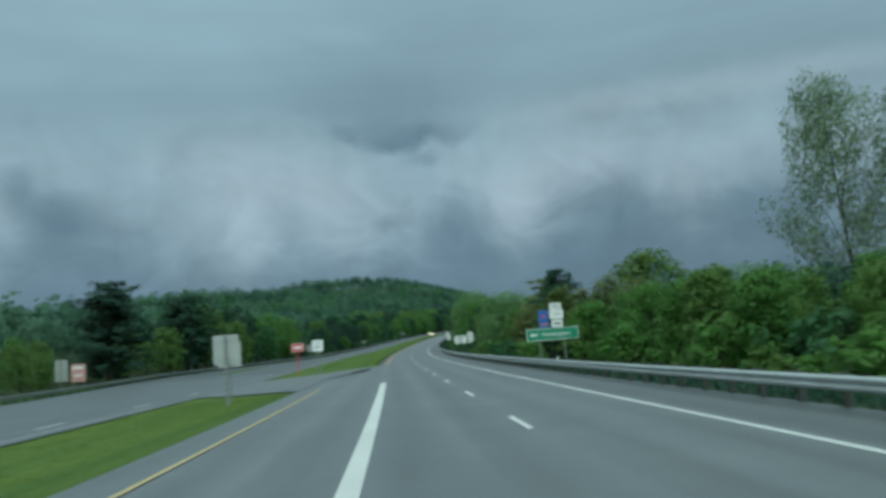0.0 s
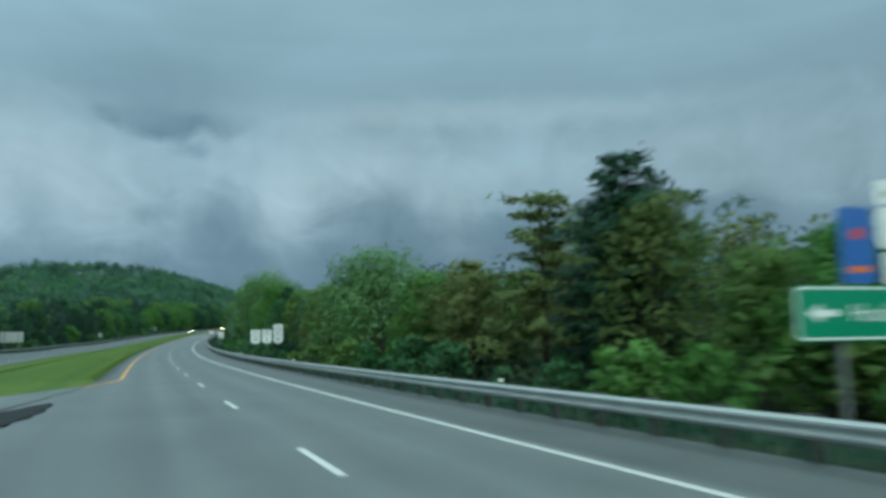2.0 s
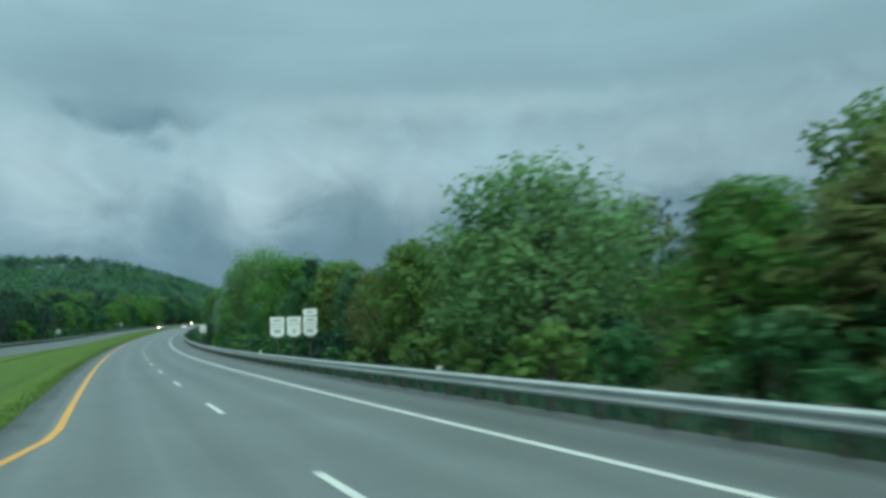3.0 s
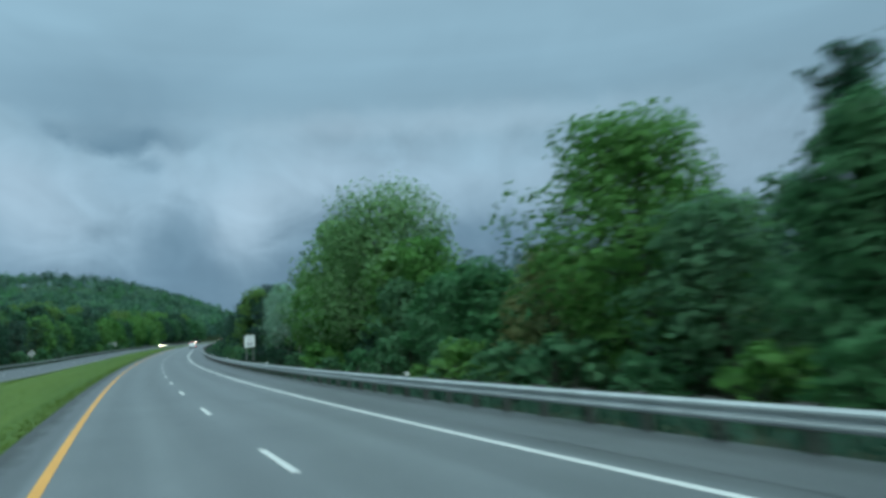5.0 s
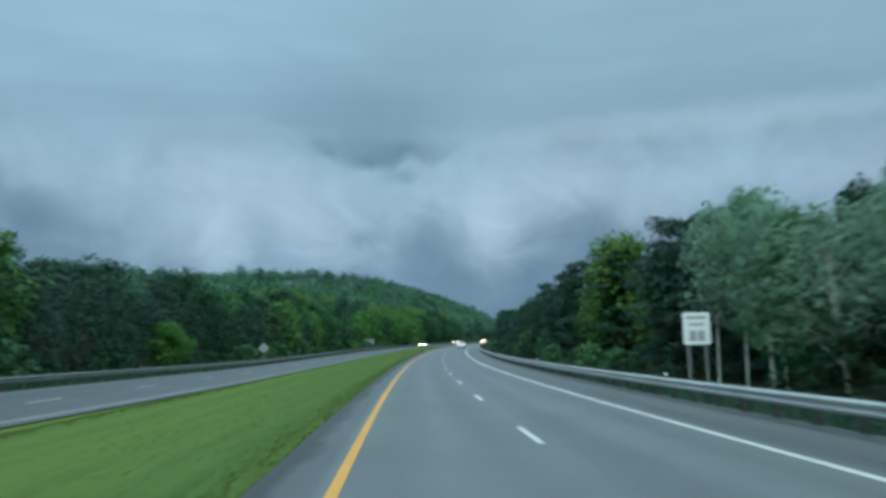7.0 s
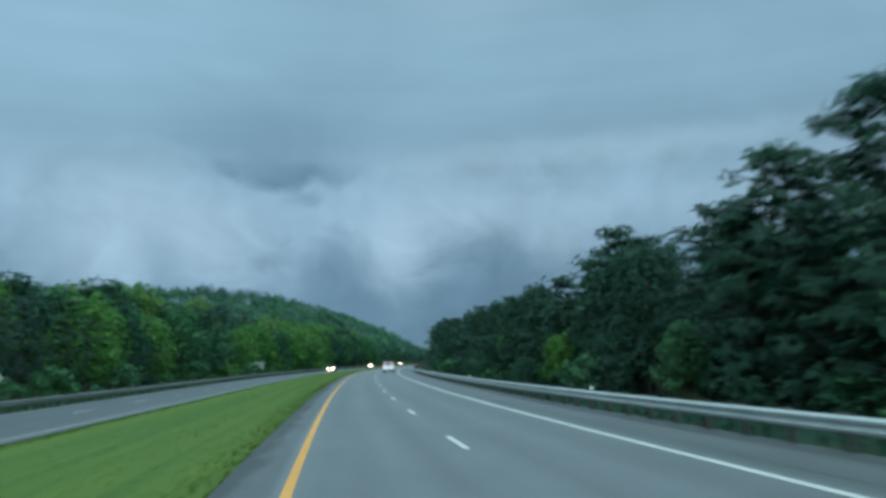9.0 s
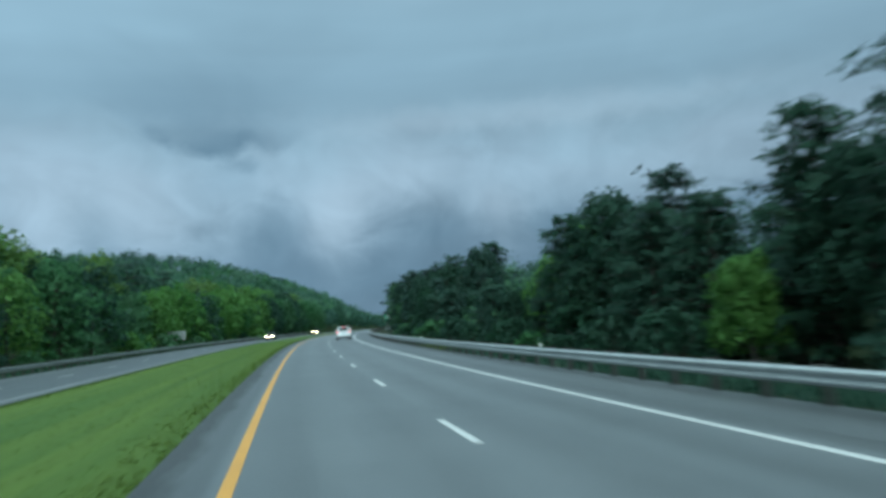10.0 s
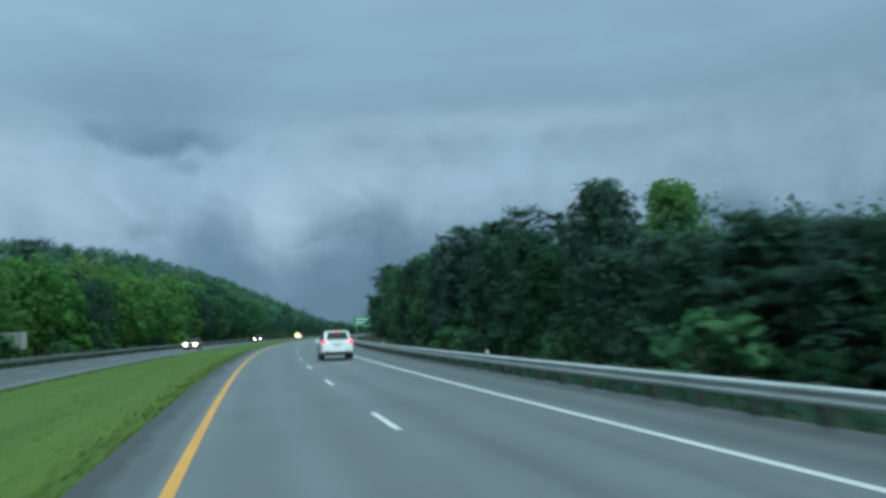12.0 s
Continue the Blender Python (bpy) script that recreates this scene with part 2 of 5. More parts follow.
def asphalt(name, color, color2, rough, tracks):
    """Asphalt with aggregate grain, stains, and streaks drawn out along the lanes (its UV is metres along and across the road)."""
    m = bpy.data.materials.new(name)
    m.use_nodes = True
    w = Tree(m.node_tree)
    bs = w.n("ShaderNodeBsdfPrincipled")
    out = w.n("ShaderNodeOutputMaterial")
    w.link(bs.outputs[0], out.inputs[0])
    tc = w.n("ShaderNodeTexCoord")
    sep = w.n("ShaderNodeSeparateXYZ")
    w.link(tc.outputs["UV"], sep.inputs[0])
    s, o = sep.outputs[0], sep.outputs[1]
    pos = w.n("ShaderNodeNewGeometry").outputs["Position"]
    stain = w.noise(pos, 0.25, 5.0, 0.6)
    streak = w.noise(w.xyz(w.math("MULTIPLY", s, 0.035), w.math("MULTIPLY", o, 1.5), 3.0), 1.0, 4.0, 0.6)
    blotch = w.noise(w.xyz(w.math("MULTIPLY", s, 0.35), w.math("MULTIPLY", o, 1.1), 9.0), 1.0, 4.0, 0.65)
    grain = w.noise(pos, 38.0, 2.0, 0.7)
    col = w.mix(w.math("MULTIPLY", w.math("SUBTRACT", stain, 0.3), 2.5, clamp=True), color, color2)
    # polished wheel paths: two to a lane
    ph = w.math("SUBTRACT", w.math("ABSOLUTE", w.math("SUBTRACT", w.math("FLOORED_MODULO", w.math("ADD", o, 3.5), 1.73), 0.86)), 0.43)
    k = w.math("ADD", 1.0, w.math("MULTIPLY", ph, tracks))
    k = w.math("ADD", k, w.math("MULTIPLY", w.math("SUBTRACT", streak, 0.5), 0.55))
    k = w.math("ADD", k, w.math("MULTIPLY", w.math("SUBTRACT", blotch, 0.5), 0.30))
    k = w.math("ADD", k, w.math("MULTIPLY", w.math("SUBTRACT", grain, 0.5), 0.5))
    # the coarser shoulder outside the edge line is a little darker
    sh = w.math("MULTIPLY", w.math("SUBTRACT", w.math("MULTIPLY", o, -1.0), 3.75), 8.0, clamp=True)
    k = w.math("MULTIPLY", k, w.math("SUBTRACT", 1.0, w.math("MULTIPLY", sh, 0.22)))
    past = w.math("MULTIPLY", w.math("SUBTRACT", s, 92.0), 0.1, clamp=True)
    sh = w.math("MULTIPLY", w.math("MULTIPLY", w.math("SUBTRACT", o, 3.5), 8.0, clamp=True), past)
    k = w.math("MULTIPLY", k, w.math("SUBTRACT", 1.0, w.math("MULTIPLY", sh, 0.30)))
    # grit and damp soil washed on to the strip beside the grass
    soil = w.math("MULTIPLY", w.math("SUBTRACT", w.math("ADD", o, w.math("MULTIPLY", blotch, 1.1)), 4.45), 3.0, clamp=True)
    soil = w.math("MULTIPLY", w.math("MULTIPLY", soil, w.math("LESS_THAN", o, 6.0)), past)
    k = w.math("MULTIPLY", k, w.math("SUBTRACT", 1.0, w.math("MULTIPLY", soil, 0.25)))
    col = w.mix(1.0, col, w.xyz(k, k, k), "MULTIPLY")
    w.link(col, bs.inputs["Base Color"])
    w.link(w.math("ADD", rough - 0.1, w.math("ADD", w.math("MULTIPLY", streak, 0.2), w.math("MULTIPLY", soil, 0.2))), bs.inputs["Roughness"])
    w.link(w.math("SUBTRACT", 0.5, w.math("MULTIPLY", soil, 0.2)), bs.inputs["Specular IOR Level"])
    bp = w.n("ShaderNodeBump")
    bp.inputs["Strength"].default_value = 0.35
    bp.inputs["Distance"].default_value = 0.02
    w.link(grain, bp.inputs["Height"])
    w.link(bp.outputs[0], bs.inputs["Normal"])
    return m


ASPHALT = asphalt("asphalt", (0.098, 0.107, 0.114), (0.122, 0.131, 0.138), 0.48, 0.22)
ASPHALT_OLD = asphalt("asphalt_old", (0.078, 0.086, 0.094), (0.098, 0.107, 0.115), 0.48, 0.15)
TAR = material("tar", (0.084, 0.088, 0.094), 0.5, var=0.2, bump_scale=20.0)
WHITE_PAINT = material("road_paint_white", (0.55, 0.54, 0.525), 0.55, var=0.25, bump_scale=12.0, coarse=0.2, coarse_scale=0.4)
YELLOW_PAINT = material("road_paint_yellow", (0.62, 0.285, 0.045), 0.55, var=0.22, bump_scale=12.0, coarse=0.2, coarse_scale=0.4)


def mown_grass(name, c1, c2):
    """Short grass with long mowing streaks (its UV is metres along and across the road)."""
    m = bpy.data.materials.new(name)
    m.use_nodes = True
    w = Tree(m.node_tree)
    bs = w.n("ShaderNodeBsdfPrincipled")
    out = w.n("ShaderNodeOutputMaterial")
    w.link(bs.outputs[0], out.inputs[0])
    sep = w.n("ShaderNodeSeparateXYZ")
    w.link(w.n("ShaderNodeTexCoord").outputs["UV"], sep.inputs[0])
    s, o = sep.outputs[0], sep.outputs[1]
    pos = w.n("ShaderNodeNewGeometry").outputs["Position"]
    swath = w.noise(w.xyz(w.math("MULTIPLY", s, 0.012), w.math("MULTIPLY", o, 0.9), 2.0), 1.0, 3.0, 0.55)
    streak = w.noise(w.xyz(w.math("MULTIPLY", s, 0.16), w.math("MULTIPLY", o, 2.4), 7.0), 1.0, 4.0, 0.6)
    clump = w.noise(pos, 3.0, 4.0, 0.6)
    tuft = w.noise(pos, 26.0, 2.0, 0.7)
    col = w.mix(w.math("MULTIPLY", w.math("SUBTRACT", swath, 0.3), 2.5, clamp=True), c1, c2)
    k = w.math("ADD", 1.0, w.math("MULTIPLY", w.math("SUBTRACT", streak, 0.5), 0.40))
    k = w.math("ADD", k, w.math("MULTIPLY", w.math("SUBTRACT", clump, 0.5), 0.14))
    k = w.math("ADD", k, w.math("MULTIPLY", w.math("SUBTRACT", tuft, 0.5), 0.20))
    col = w.mix(1.0, col, w.xyz(k, k, k), "MULTIPLY")
    w.link(col, bs.inputs["Base Color"])
    bs.inputs["Roughness"].default_value = 0.9
    bs.inputs["Specular IOR Level"].default_value = 0.15
    bp = w.n("ShaderNodeBump")
    bp.inputs["Strength"].default_value = 0.12
    bp.inputs["Distance"].default_value = 0.03
    w.link(tuft, bp.inputs["Height"])
    w.link(bp.outputs[0], bs.inputs["Normal"])
    return m


WORN_WHITE = material("road_paint_worn", (0.31, 0.315, 0.315), 0.6, var=0.3, bump_scale=12.0, coarse=0.3, coarse_scale=0.4)
FADED_YELLOW = material("road_paint_faded", (0.46, 0.34, 0.17), 0.6, var=0.25, bump_scale=12.0, coarse=0.25, coarse_scale=0.4)
SIGN_POST = material("galvanised_post", (0.24, 0.25, 0.25), 0.55, 0.3, color2=(0.18, 0.19, 0.19), scale=3.0)
GRASS = mown_grass("grass", (0.055, 0.106, 0.024), (0.098, 0.143, 0.027))
DIRT = material("verge_soil", (0.042, 0.042, 0.032), 0.95, color2=(0.030, 0.048, 0.020), scale=0.8, var=0.3, bump=0.6, bump_scale=12.0, spec=0.1)
LITTER = material("forest_floor", (0.026, 0.034, 0.016), 0.95, color2=(0.030, 0.050, 0.018), scale=0.3, var=0.3, bump=0.6, bump_scale=6.0, spec=0.1)
STEEL = material("galvanised_steel", (0.46, 0.485, 0.49), 0.48, 0.35, color2=(0.37, 0.395, 0.40), scale=1.3, coarse=0.18, coarse_scale=0.3, var=0.1, bump_scale=30.0)
RAIL_OLD = material("weathered_rail", (0.20, 0.22, 0.215), 0.6, 0.3, color2=(0.15, 0.17, 0.16), scale=1.3, coarse=0.18, coarse_scale=0.3, var=0.1, bump_scale=30.0)
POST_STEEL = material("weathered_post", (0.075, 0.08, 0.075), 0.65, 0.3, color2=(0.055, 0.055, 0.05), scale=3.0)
TIMBER = material("treated_timber", (0.075, 0.074, 0.068), 0.85, color2=(0.052, 0.052, 0.048), scale=4.0)
BARK = material("bark", (0.052, 0.046, 0.039), 0.9, color2=(0.080, 0.073, 0.063), scale=2.0, bump=0.6, bump_scale=14.0, var=0.3, spec=0.1)
PALE_BARK = material("pale_bark", (0.58, 0.58, 0.55), 0.85, color2=(0.36, 0.36, 0.33), scale=3.0, bump=0.4, bump_scale=14.0, var=0.3, spec=0.1)
LEAF = {
    "bright": material("leaves_bright", (0.124, 0.275, 0.062), 0.6, color2=(0.088, 0.218, 0.052), scale=0.5, island=0.18, trans=0.48, objrand=0.15, spec=0.25, lace=0.43, lace_scale=6.5),
    "mid": material("leaves_mid", (0.068, 0.184, 0.082), 0.6, color2=(0.083, 0.202, 0.084), scale=0.5, island=0.18, trans=0.48, objrand=0.28, spec=0.25, lace=0.45, lace_scale=6.5),
    "dark": material("leaves_dark", (0.026, 0.074, 0.046), 0.65, color2=(0.034, 0.088, 0.050), scale=0.5, island=0.18, trans=0.38, objrand=0.28, spec=0.2, lace=0.48, lace_scale=6.5),
    "pale": material("leaves_pale", (0.265, 0.420, 0.300), 0.65, color2=(0.165, 0.300, 0.200), scale=0.5, island=0.18, trans=0.48, objrand=0.15, spec=0.2, lace=0.50, lace_scale=6.5),
    "olive": material("leaves_olive", (0.196, 0.232, 0.080), 0.65, color2=(0.128, 0.186, 0.070), scale=0.5, island=0.18, trans=0.48, objrand=0.28, spec=0.2, lace=0.48, lace_scale=6.5),
    "fresh": material("leaves_fresh", (0.150, 0.262, 0.066), 0.6, color2=(0.112, 0.212, 0.058), scale=0.5, island=0.14, trans=0.48, objrand=0.1, spec=0.25, lace=0.44, lace_scale=6.5),
    "spring": material("leaves_spring", (0.190, 0.345, 0.135), 0.6, color2=(0.140, 0.280, 0.110), scale=0.5, island=0.16, trans=0.48, objrand=0.05, spec=0.25, lace=0.46, lace_scale=6.5),
    "needle": material("pine_needles", (0.030, 0.078, 0.056), 0.65, color2=(0.040, 0.094, 0.060), scale=0.6, island=0.18, trans=0.34, objrand=0.28, spec=0.2, lace=0.50, lace_scale=9.0),
    "airy": material("leaves_airy", (0.225, 0.320, 0.190), 0.65, color2=(0.180, 0.270, 0.150), scale=0.5, island=0.18, trans=0.48, objrand=0.1, spec=0.2, lace=0.50, lace_scale=6.5),
    # hill leaves: distance haze put into the colour, paler and bluer than near ones
    "hill_light": material("leaves_hill_hazy_light", (0.112, 0.216, 0.134), 0.7, color2=(0.094, 0.190, 0.120), scale=0.05, island=0.08, trans=0.48, spec=0.2, lace=0.46, lace_scale=2.2),
    "hill": material("leaves_hill_hazy", (0.080, 0.172, 0.112), 0.7, color2=(0.068, 0.148, 0.098), scale=0.05, island=0.08, trans=0.48, spec=0.2, lace=0.46, lace_scale=2.2),
    "hill_dark": material("leaves_hill_hazy_dark", (0.054, 0.122, 0.092), 0.7, color2=(0.060, 0.130, 0.092), scale=0.05, island=0.10, trans=0.48, spec=0.2, lace=0.46, lace_scale=2.2),
}
ALU = material("sign_back_aluminium", (0.42, 0.43, 0.42), 0.5, 0.5, coarse=0.15, coarse_scale=1.0)
SIGN_WHITE = material("sign_white", (0.76, 0.77, 0.75), 0.45, coarse=0.08, coarse_scale=2.0)
SIGN_GREEN = material("sign_green", (0.0, 0.225, 0.115), 0.45, coarse=0.1, coarse_scale=2.0)
SIGN_BLUE = material("sign_blue", (0.025, 0.115, 0.38), 0.45, coarse=0.1, coarse_scale=2.0)
SIGN_RED = material("sign_red", (0.55, 0.06, 0.06), 0.45, coarse=0.1, coarse_scale=2.0)
SIGN_PINK = material("sign_pink", (0.58, 0.30, 0.30), 0.5, coarse=0.1, coarse_scale=2.0)
SIGN_ORANGE = material("sign_orange", (0.70, 0.16, 0.05), 0.45)
SIGN_BLACK = material("sign_black", (0.03, 0.03, 0.032), 0.5)
SIGN_GREY = material("sign_grey_print", (0.33, 0.34, 0.34), 0.5)
CAR_WHITE = material("car_paint_white", (0.84, 0.86, 0.87), 0.25, coat=0.6, coarse=0.05, coarse_scale=2.0)
CAR_DARK = material("car_paint_dark", (0.03, 0.032, 0.036), 0.25, coat=0.6, coarse=0.1, coarse_scale=2.0)
CAR_RED = material("car_paint_red", (0.22, 0.02, 0.02), 0.25, coat=0.6, coarse=0.1, coarse_scale=2.0)
RUBBER = material("rubber", (0.018, 0.018, 0.019), 0.8)
RIM = material("alloy_rim", (0.35, 0.36, 0.37), 0.35, 0.8)
PLASTIC = material("black_plastic", (0.025, 0.026, 0.028), 0.6)
TAIL_LIT = material("tail_lamp_lit", (1.0, 0.06, 0.07), 0.3, emit=2.0)
HEAD_LIT = material("head_lamp_lit", (1.0, 0.78, 0.48), 0.3, emit=45.0)
HEAD_OFF = material("head_lamp_clear", (0.6, 0.62, 0.64), 0.1)
PLATE = material("plate_blank", (0.55, 0.57, 0.58), 0.5)
REFLECTOR = material("reflector_white", (0.80, 0.80, 0.76), 0.3)

# ---------------------------------------------------------------- the road's line
CURVE_S = (-20, 40, 100, 160, 220, 280, 340, 400, 460, 900, 1050)
CURVE_K = (0.635, 0.152, -0.270, -0.612, -0.506, -0.583, -0.372, -0.973, -0.849, -0.849, 0.0)
GRADE_S = (-20, 40, 100, 160, 220, 280, 340, 400, 460, 620, 800, 900)
GRADE_G = (0.663, 1.043, 0.802, 1.563, 1.115, 1.233, 0.442, -0.158, -0.091, -0.068, -0.5, 0)
DS = 2.0
RS = np.arange(-1600.0, 3200.0, DS)


def road_line():
    i0 = int(round((0 - RS[0]) / DS))
    back = RS < -20
    k = np.interp(RS, CURVE_S, CURVE_K) / 1000.0
    k[back] = 0.0
    g = np.interp(RS, GRADE_S, GRADE_G) / 10000.0
    g[back] = 0.0
    hd = np.cumsum(k) * DS
    hd -= hd[i0]
    sl = np.cumsum(g) * DS
    sl -= sl[i0]
    x, y, z = np.cumsum(-np.sin(hd)) * DS, np.cumsum(np.cos(hd)) * DS, np.cumsum(sl) * DS
    return hd, x - x[i0], y - y[i0], z - z[i0], sl


RH, RX, RY, RZ, RSL = road_line()


def at(s, o, dz=0.0):
    """Point at s metres along the lane line and o metres to its left, dz above the road."""
    h = np.interp(s, RS, RH)
    return (np.interp(s, RS, RX) - math.cos(h) * o, np.interp(s, RS, RY) - math.sin(h) * o, np.interp(s, RS, RZ) + dz)


def place(s, o, dz=0.0, turn=0.0):
    return pose(*at(s, o, dz), 0, 0, math.degrees(np.interp(s, RS, RH)) + turn)


def smooth(a, b, v):
    u = np.clip((np.asarray(v, float) - a) / (b - a), 0, 1)
    return u * u * (3 - 2 * u)


RIDGE_S = (-220, 60, 300, 450, 570, 700, 800, 890, 963, 1000, 1060, 1111, 1180)
RIDGE_H = (10, 12, 14, 20, 34, 43, 47, 49, 45, 38, 25, 11, 2)


def left_edge(s):
    """Outer edge of the opposite carriageway: wider beside the junction."""
    return 21.2 + 12.5 * (1 - smooth(115, 215, s))


def bank(s, o):
    """The far carriageway lies a little higher where the road bends past the junction."""
    return 0.45 * smooth(9, 26, o) * smooth(60, 120, s) * (1 - smooth(220, 300, s))


def lay(s, o):
    """Ground level above the road's line at (s, o); arrays."""
    s, o = np.asarray(s, float), np.asarray(o, float)
    le = left_edge(s)
    z = np.full(o.shape, -0.06)
    z = np.where(o > 4.6, -0.06 - 0.18 * smooth(4.6, 13.0, o), z)
    # middle strip of grass: shallow swale, cut at the junction
    grass = smooth(4.6, 6.2, o) * (1 - smooth(11.2, 12.6, o)) * smooth(92, 104, s)
    z = z - 0.10 * grass + 0.065 * smooth(4.45, 4.9, o) * (1 - smooth(12.1, 12.6, o)) * smooth(70, 100, s)
    right = -o
    z = z - 0.09 * smooth(3.8, 6.6, right) - 0.35 * smooth(6.9, 10.5, right) + 0.6 * smooth(12, 22, right) + 3.0 * smooth(22, 70, right) + 5.0 * smooth(70, 220, right)
    z = z - 0.5 * smooth(le + 0.4, le + 3.5, o) + 0.7 * smooth(le + 4, le + 11, o)
    # the hill's far end runs down aslant towards the road
    ridge = np.interp(s + 1.74 * np.clip(200.0 - o, 0, 160) * smooth(480, 760, s), RIDGE_S, RIDGE_H)
    ramp = np.clip((o - 40.0) / 165.0, 0, 1)
    z = z + bank(s, o)
    z = z + ridge * ramp * (1.0 + 0.12 * np.sin(s * 0.021 + o * 0.017) * ramp)
    return z


def mesh_of(name, verts, faces, mat, smooth_faces=False):
    me = bpy.data.meshes.new(name)
    me.from_pydata([tuple(v) for v in verts], [], [tuple(f) for f in faces])
    mats = mat if isinstance(mat, (list, tuple)) else [mat]
    for m in mats:
        me.materials.append(m)
    if smooth_faces:
        me.polygons.foreach_set("use_smooth", [True] * len(me.polygons))
    me.update()
    return me


def part(name, geo, mat, parent=None, label="", m=None, smooth_faces=False):
    """One mesh object, under a thing or a part."""
    ob = new(name, mesh_of(name, geo[0], geo[1], mat, smooth_faces) if isinstance(geo, tuple) else geo)
    if parent is not None:
        ob.parent = parent
    if m is not None:
        ob.matrix_basis = m
    if label:
        tagged(ob, label)
    return ob


def thing(name, m, label, category, group="", kind=""):
    ob = new(name)
    ob.empty_display_size = 0.3
    ob.matrix_basis = m
    return tagged(ob, label, category, group, kind)


def join(*geos):
    v, f = [], []
    for gv, gf in geos:
        n = len(v)
        v.extend(gv)
        f.extend(tuple(i + n for i in face) for face in gf)
    return v, f


def box(x0, x1, y0, y1, z0, z1, bevel=0.0):
    bm = bmesh.new()
    bmesh.ops.create_cube(bm, size=1.0, matrix=Matrix.Translation(((x0 + x1) / 2, (y0 + y1) / 2, (z0 + z1) / 2)) @ Matrix.Diagonal((x1 - x0, y1 - y0, z1 - z0, 1)))
    if bevel:
        bmesh.ops.bevel(bm, geom=bm.edges[:], offset=bevel, segments=2, affect="EDGES", profile=0.6)
    v = [tuple(p.co) for p in bm.verts]
    bm.verts.index_update()
    f = [tuple(p.index for p in fc.verts) for fc in bm.faces]
    bm.free()
    return v, f


def plate(outline, y0, y1):
    """A flat piece: outline of (x, z) pairs, anticlockwise seen from -y, between y0 and y1."""
    n = len(outline)
    v = [(x, y0, z) for x, z in outline] + [(x, y1, z) for x, z in outline]
    f = [tuple(range(n)), tuple(reversed(range(n, 2 * n)))]
    f += [(i, i + n, (i + 1) % n + n, (i + 1) % n) for i in range(n)]
    return v, f


def round_rect(x0, x1, z0, z1, r, seg=4):
    pts = []
    for cx, cz, a0 in ((x1 - r, z1 - r, 0), (x0 + r, z1 - r, 90), (x0 + r, z0 + r, 180), (x1 - r, z0 + r, 270)):
        for i in range(seg + 1):
            a = radians(a0 + 90 * i / seg)
            pts.append((cx + r * math.cos(a), cz + r * math.sin(a)))
    return pts


def tube(points, radii, sides=7, cap=True):
    pts = [Vector(p) for p in points]
    v, f = [], []
    for i, p in enumerate(pts):
        d = (pts[min(i + 1, len(pts) - 1)] - pts[max(i - 1, 0)]).normalized()
        a = d.cross(Vector((0.31, 0.95, 0.05))).normalized()
        b = d.cross(a)
        for j in range(sides):
            t = 2 * math.pi * j / sides
            v.append(tuple(p + (a * math.cos(t) + b * math.sin(t)) * radii[i]))
    for i in range(len(pts) - 1):
        for j in range(sides):
            k = (j + 1) % sides
            f.append((i * sides + j, i * sides + k, (i + 1) * sides + k, (i + 1) * sides + j))
    if cap:
        f.append(tuple(range(sides)))
        f.append(tuple(reversed(range((len(pts) - 1) * sides, len(pts) * sides))))
    return v, f


def strip(s0, s1, o0, o1, dz, step=4.0, thick=0.0):
    """A band along the road between offsets o0 and o1 (numbers or functions of s), with level dz (number or function of s, o)."""
    ss = np.arange(s0, s1 + 0.01, step) if s1 - s0 > step else np.array([s0, s1])
    if ss[-1] < s1 - 0.01:
        ss = np.append(ss, s1)
    v, f = [], []
    for i, s in enumerate(ss):
        a = o0(s) if callable(o0) else o0
        b = o1(s) if callable(o1) else o1
        for o in (a, b):
            v.append(at(s, o, dz(s, o) if callable(dz) else dz))
        if thick:
            for o in (a, b):
                v.append(at(s, o, (dz(s, o) if callable(dz) else dz) - thick))
    w = 4 if thick else 2
    for i in range(len(ss) - 1):
        p, q = i * w, (i + 1) * w
        f.append((p, q, q + 1, p + 1))
        if thick:
            f.append((p + 2, q + 2, q, p))
            f.append((p + 1, q + 1, q + 3, p + 3))
            f.append((p + 3, q + 3, q + 2, p + 2))
    if thick:
        f.append((0, 1, 3, 2))
        e = (len(ss) - 1) * w
        f.append((e, e + 2, e + 3, e + 1))
    return v, f


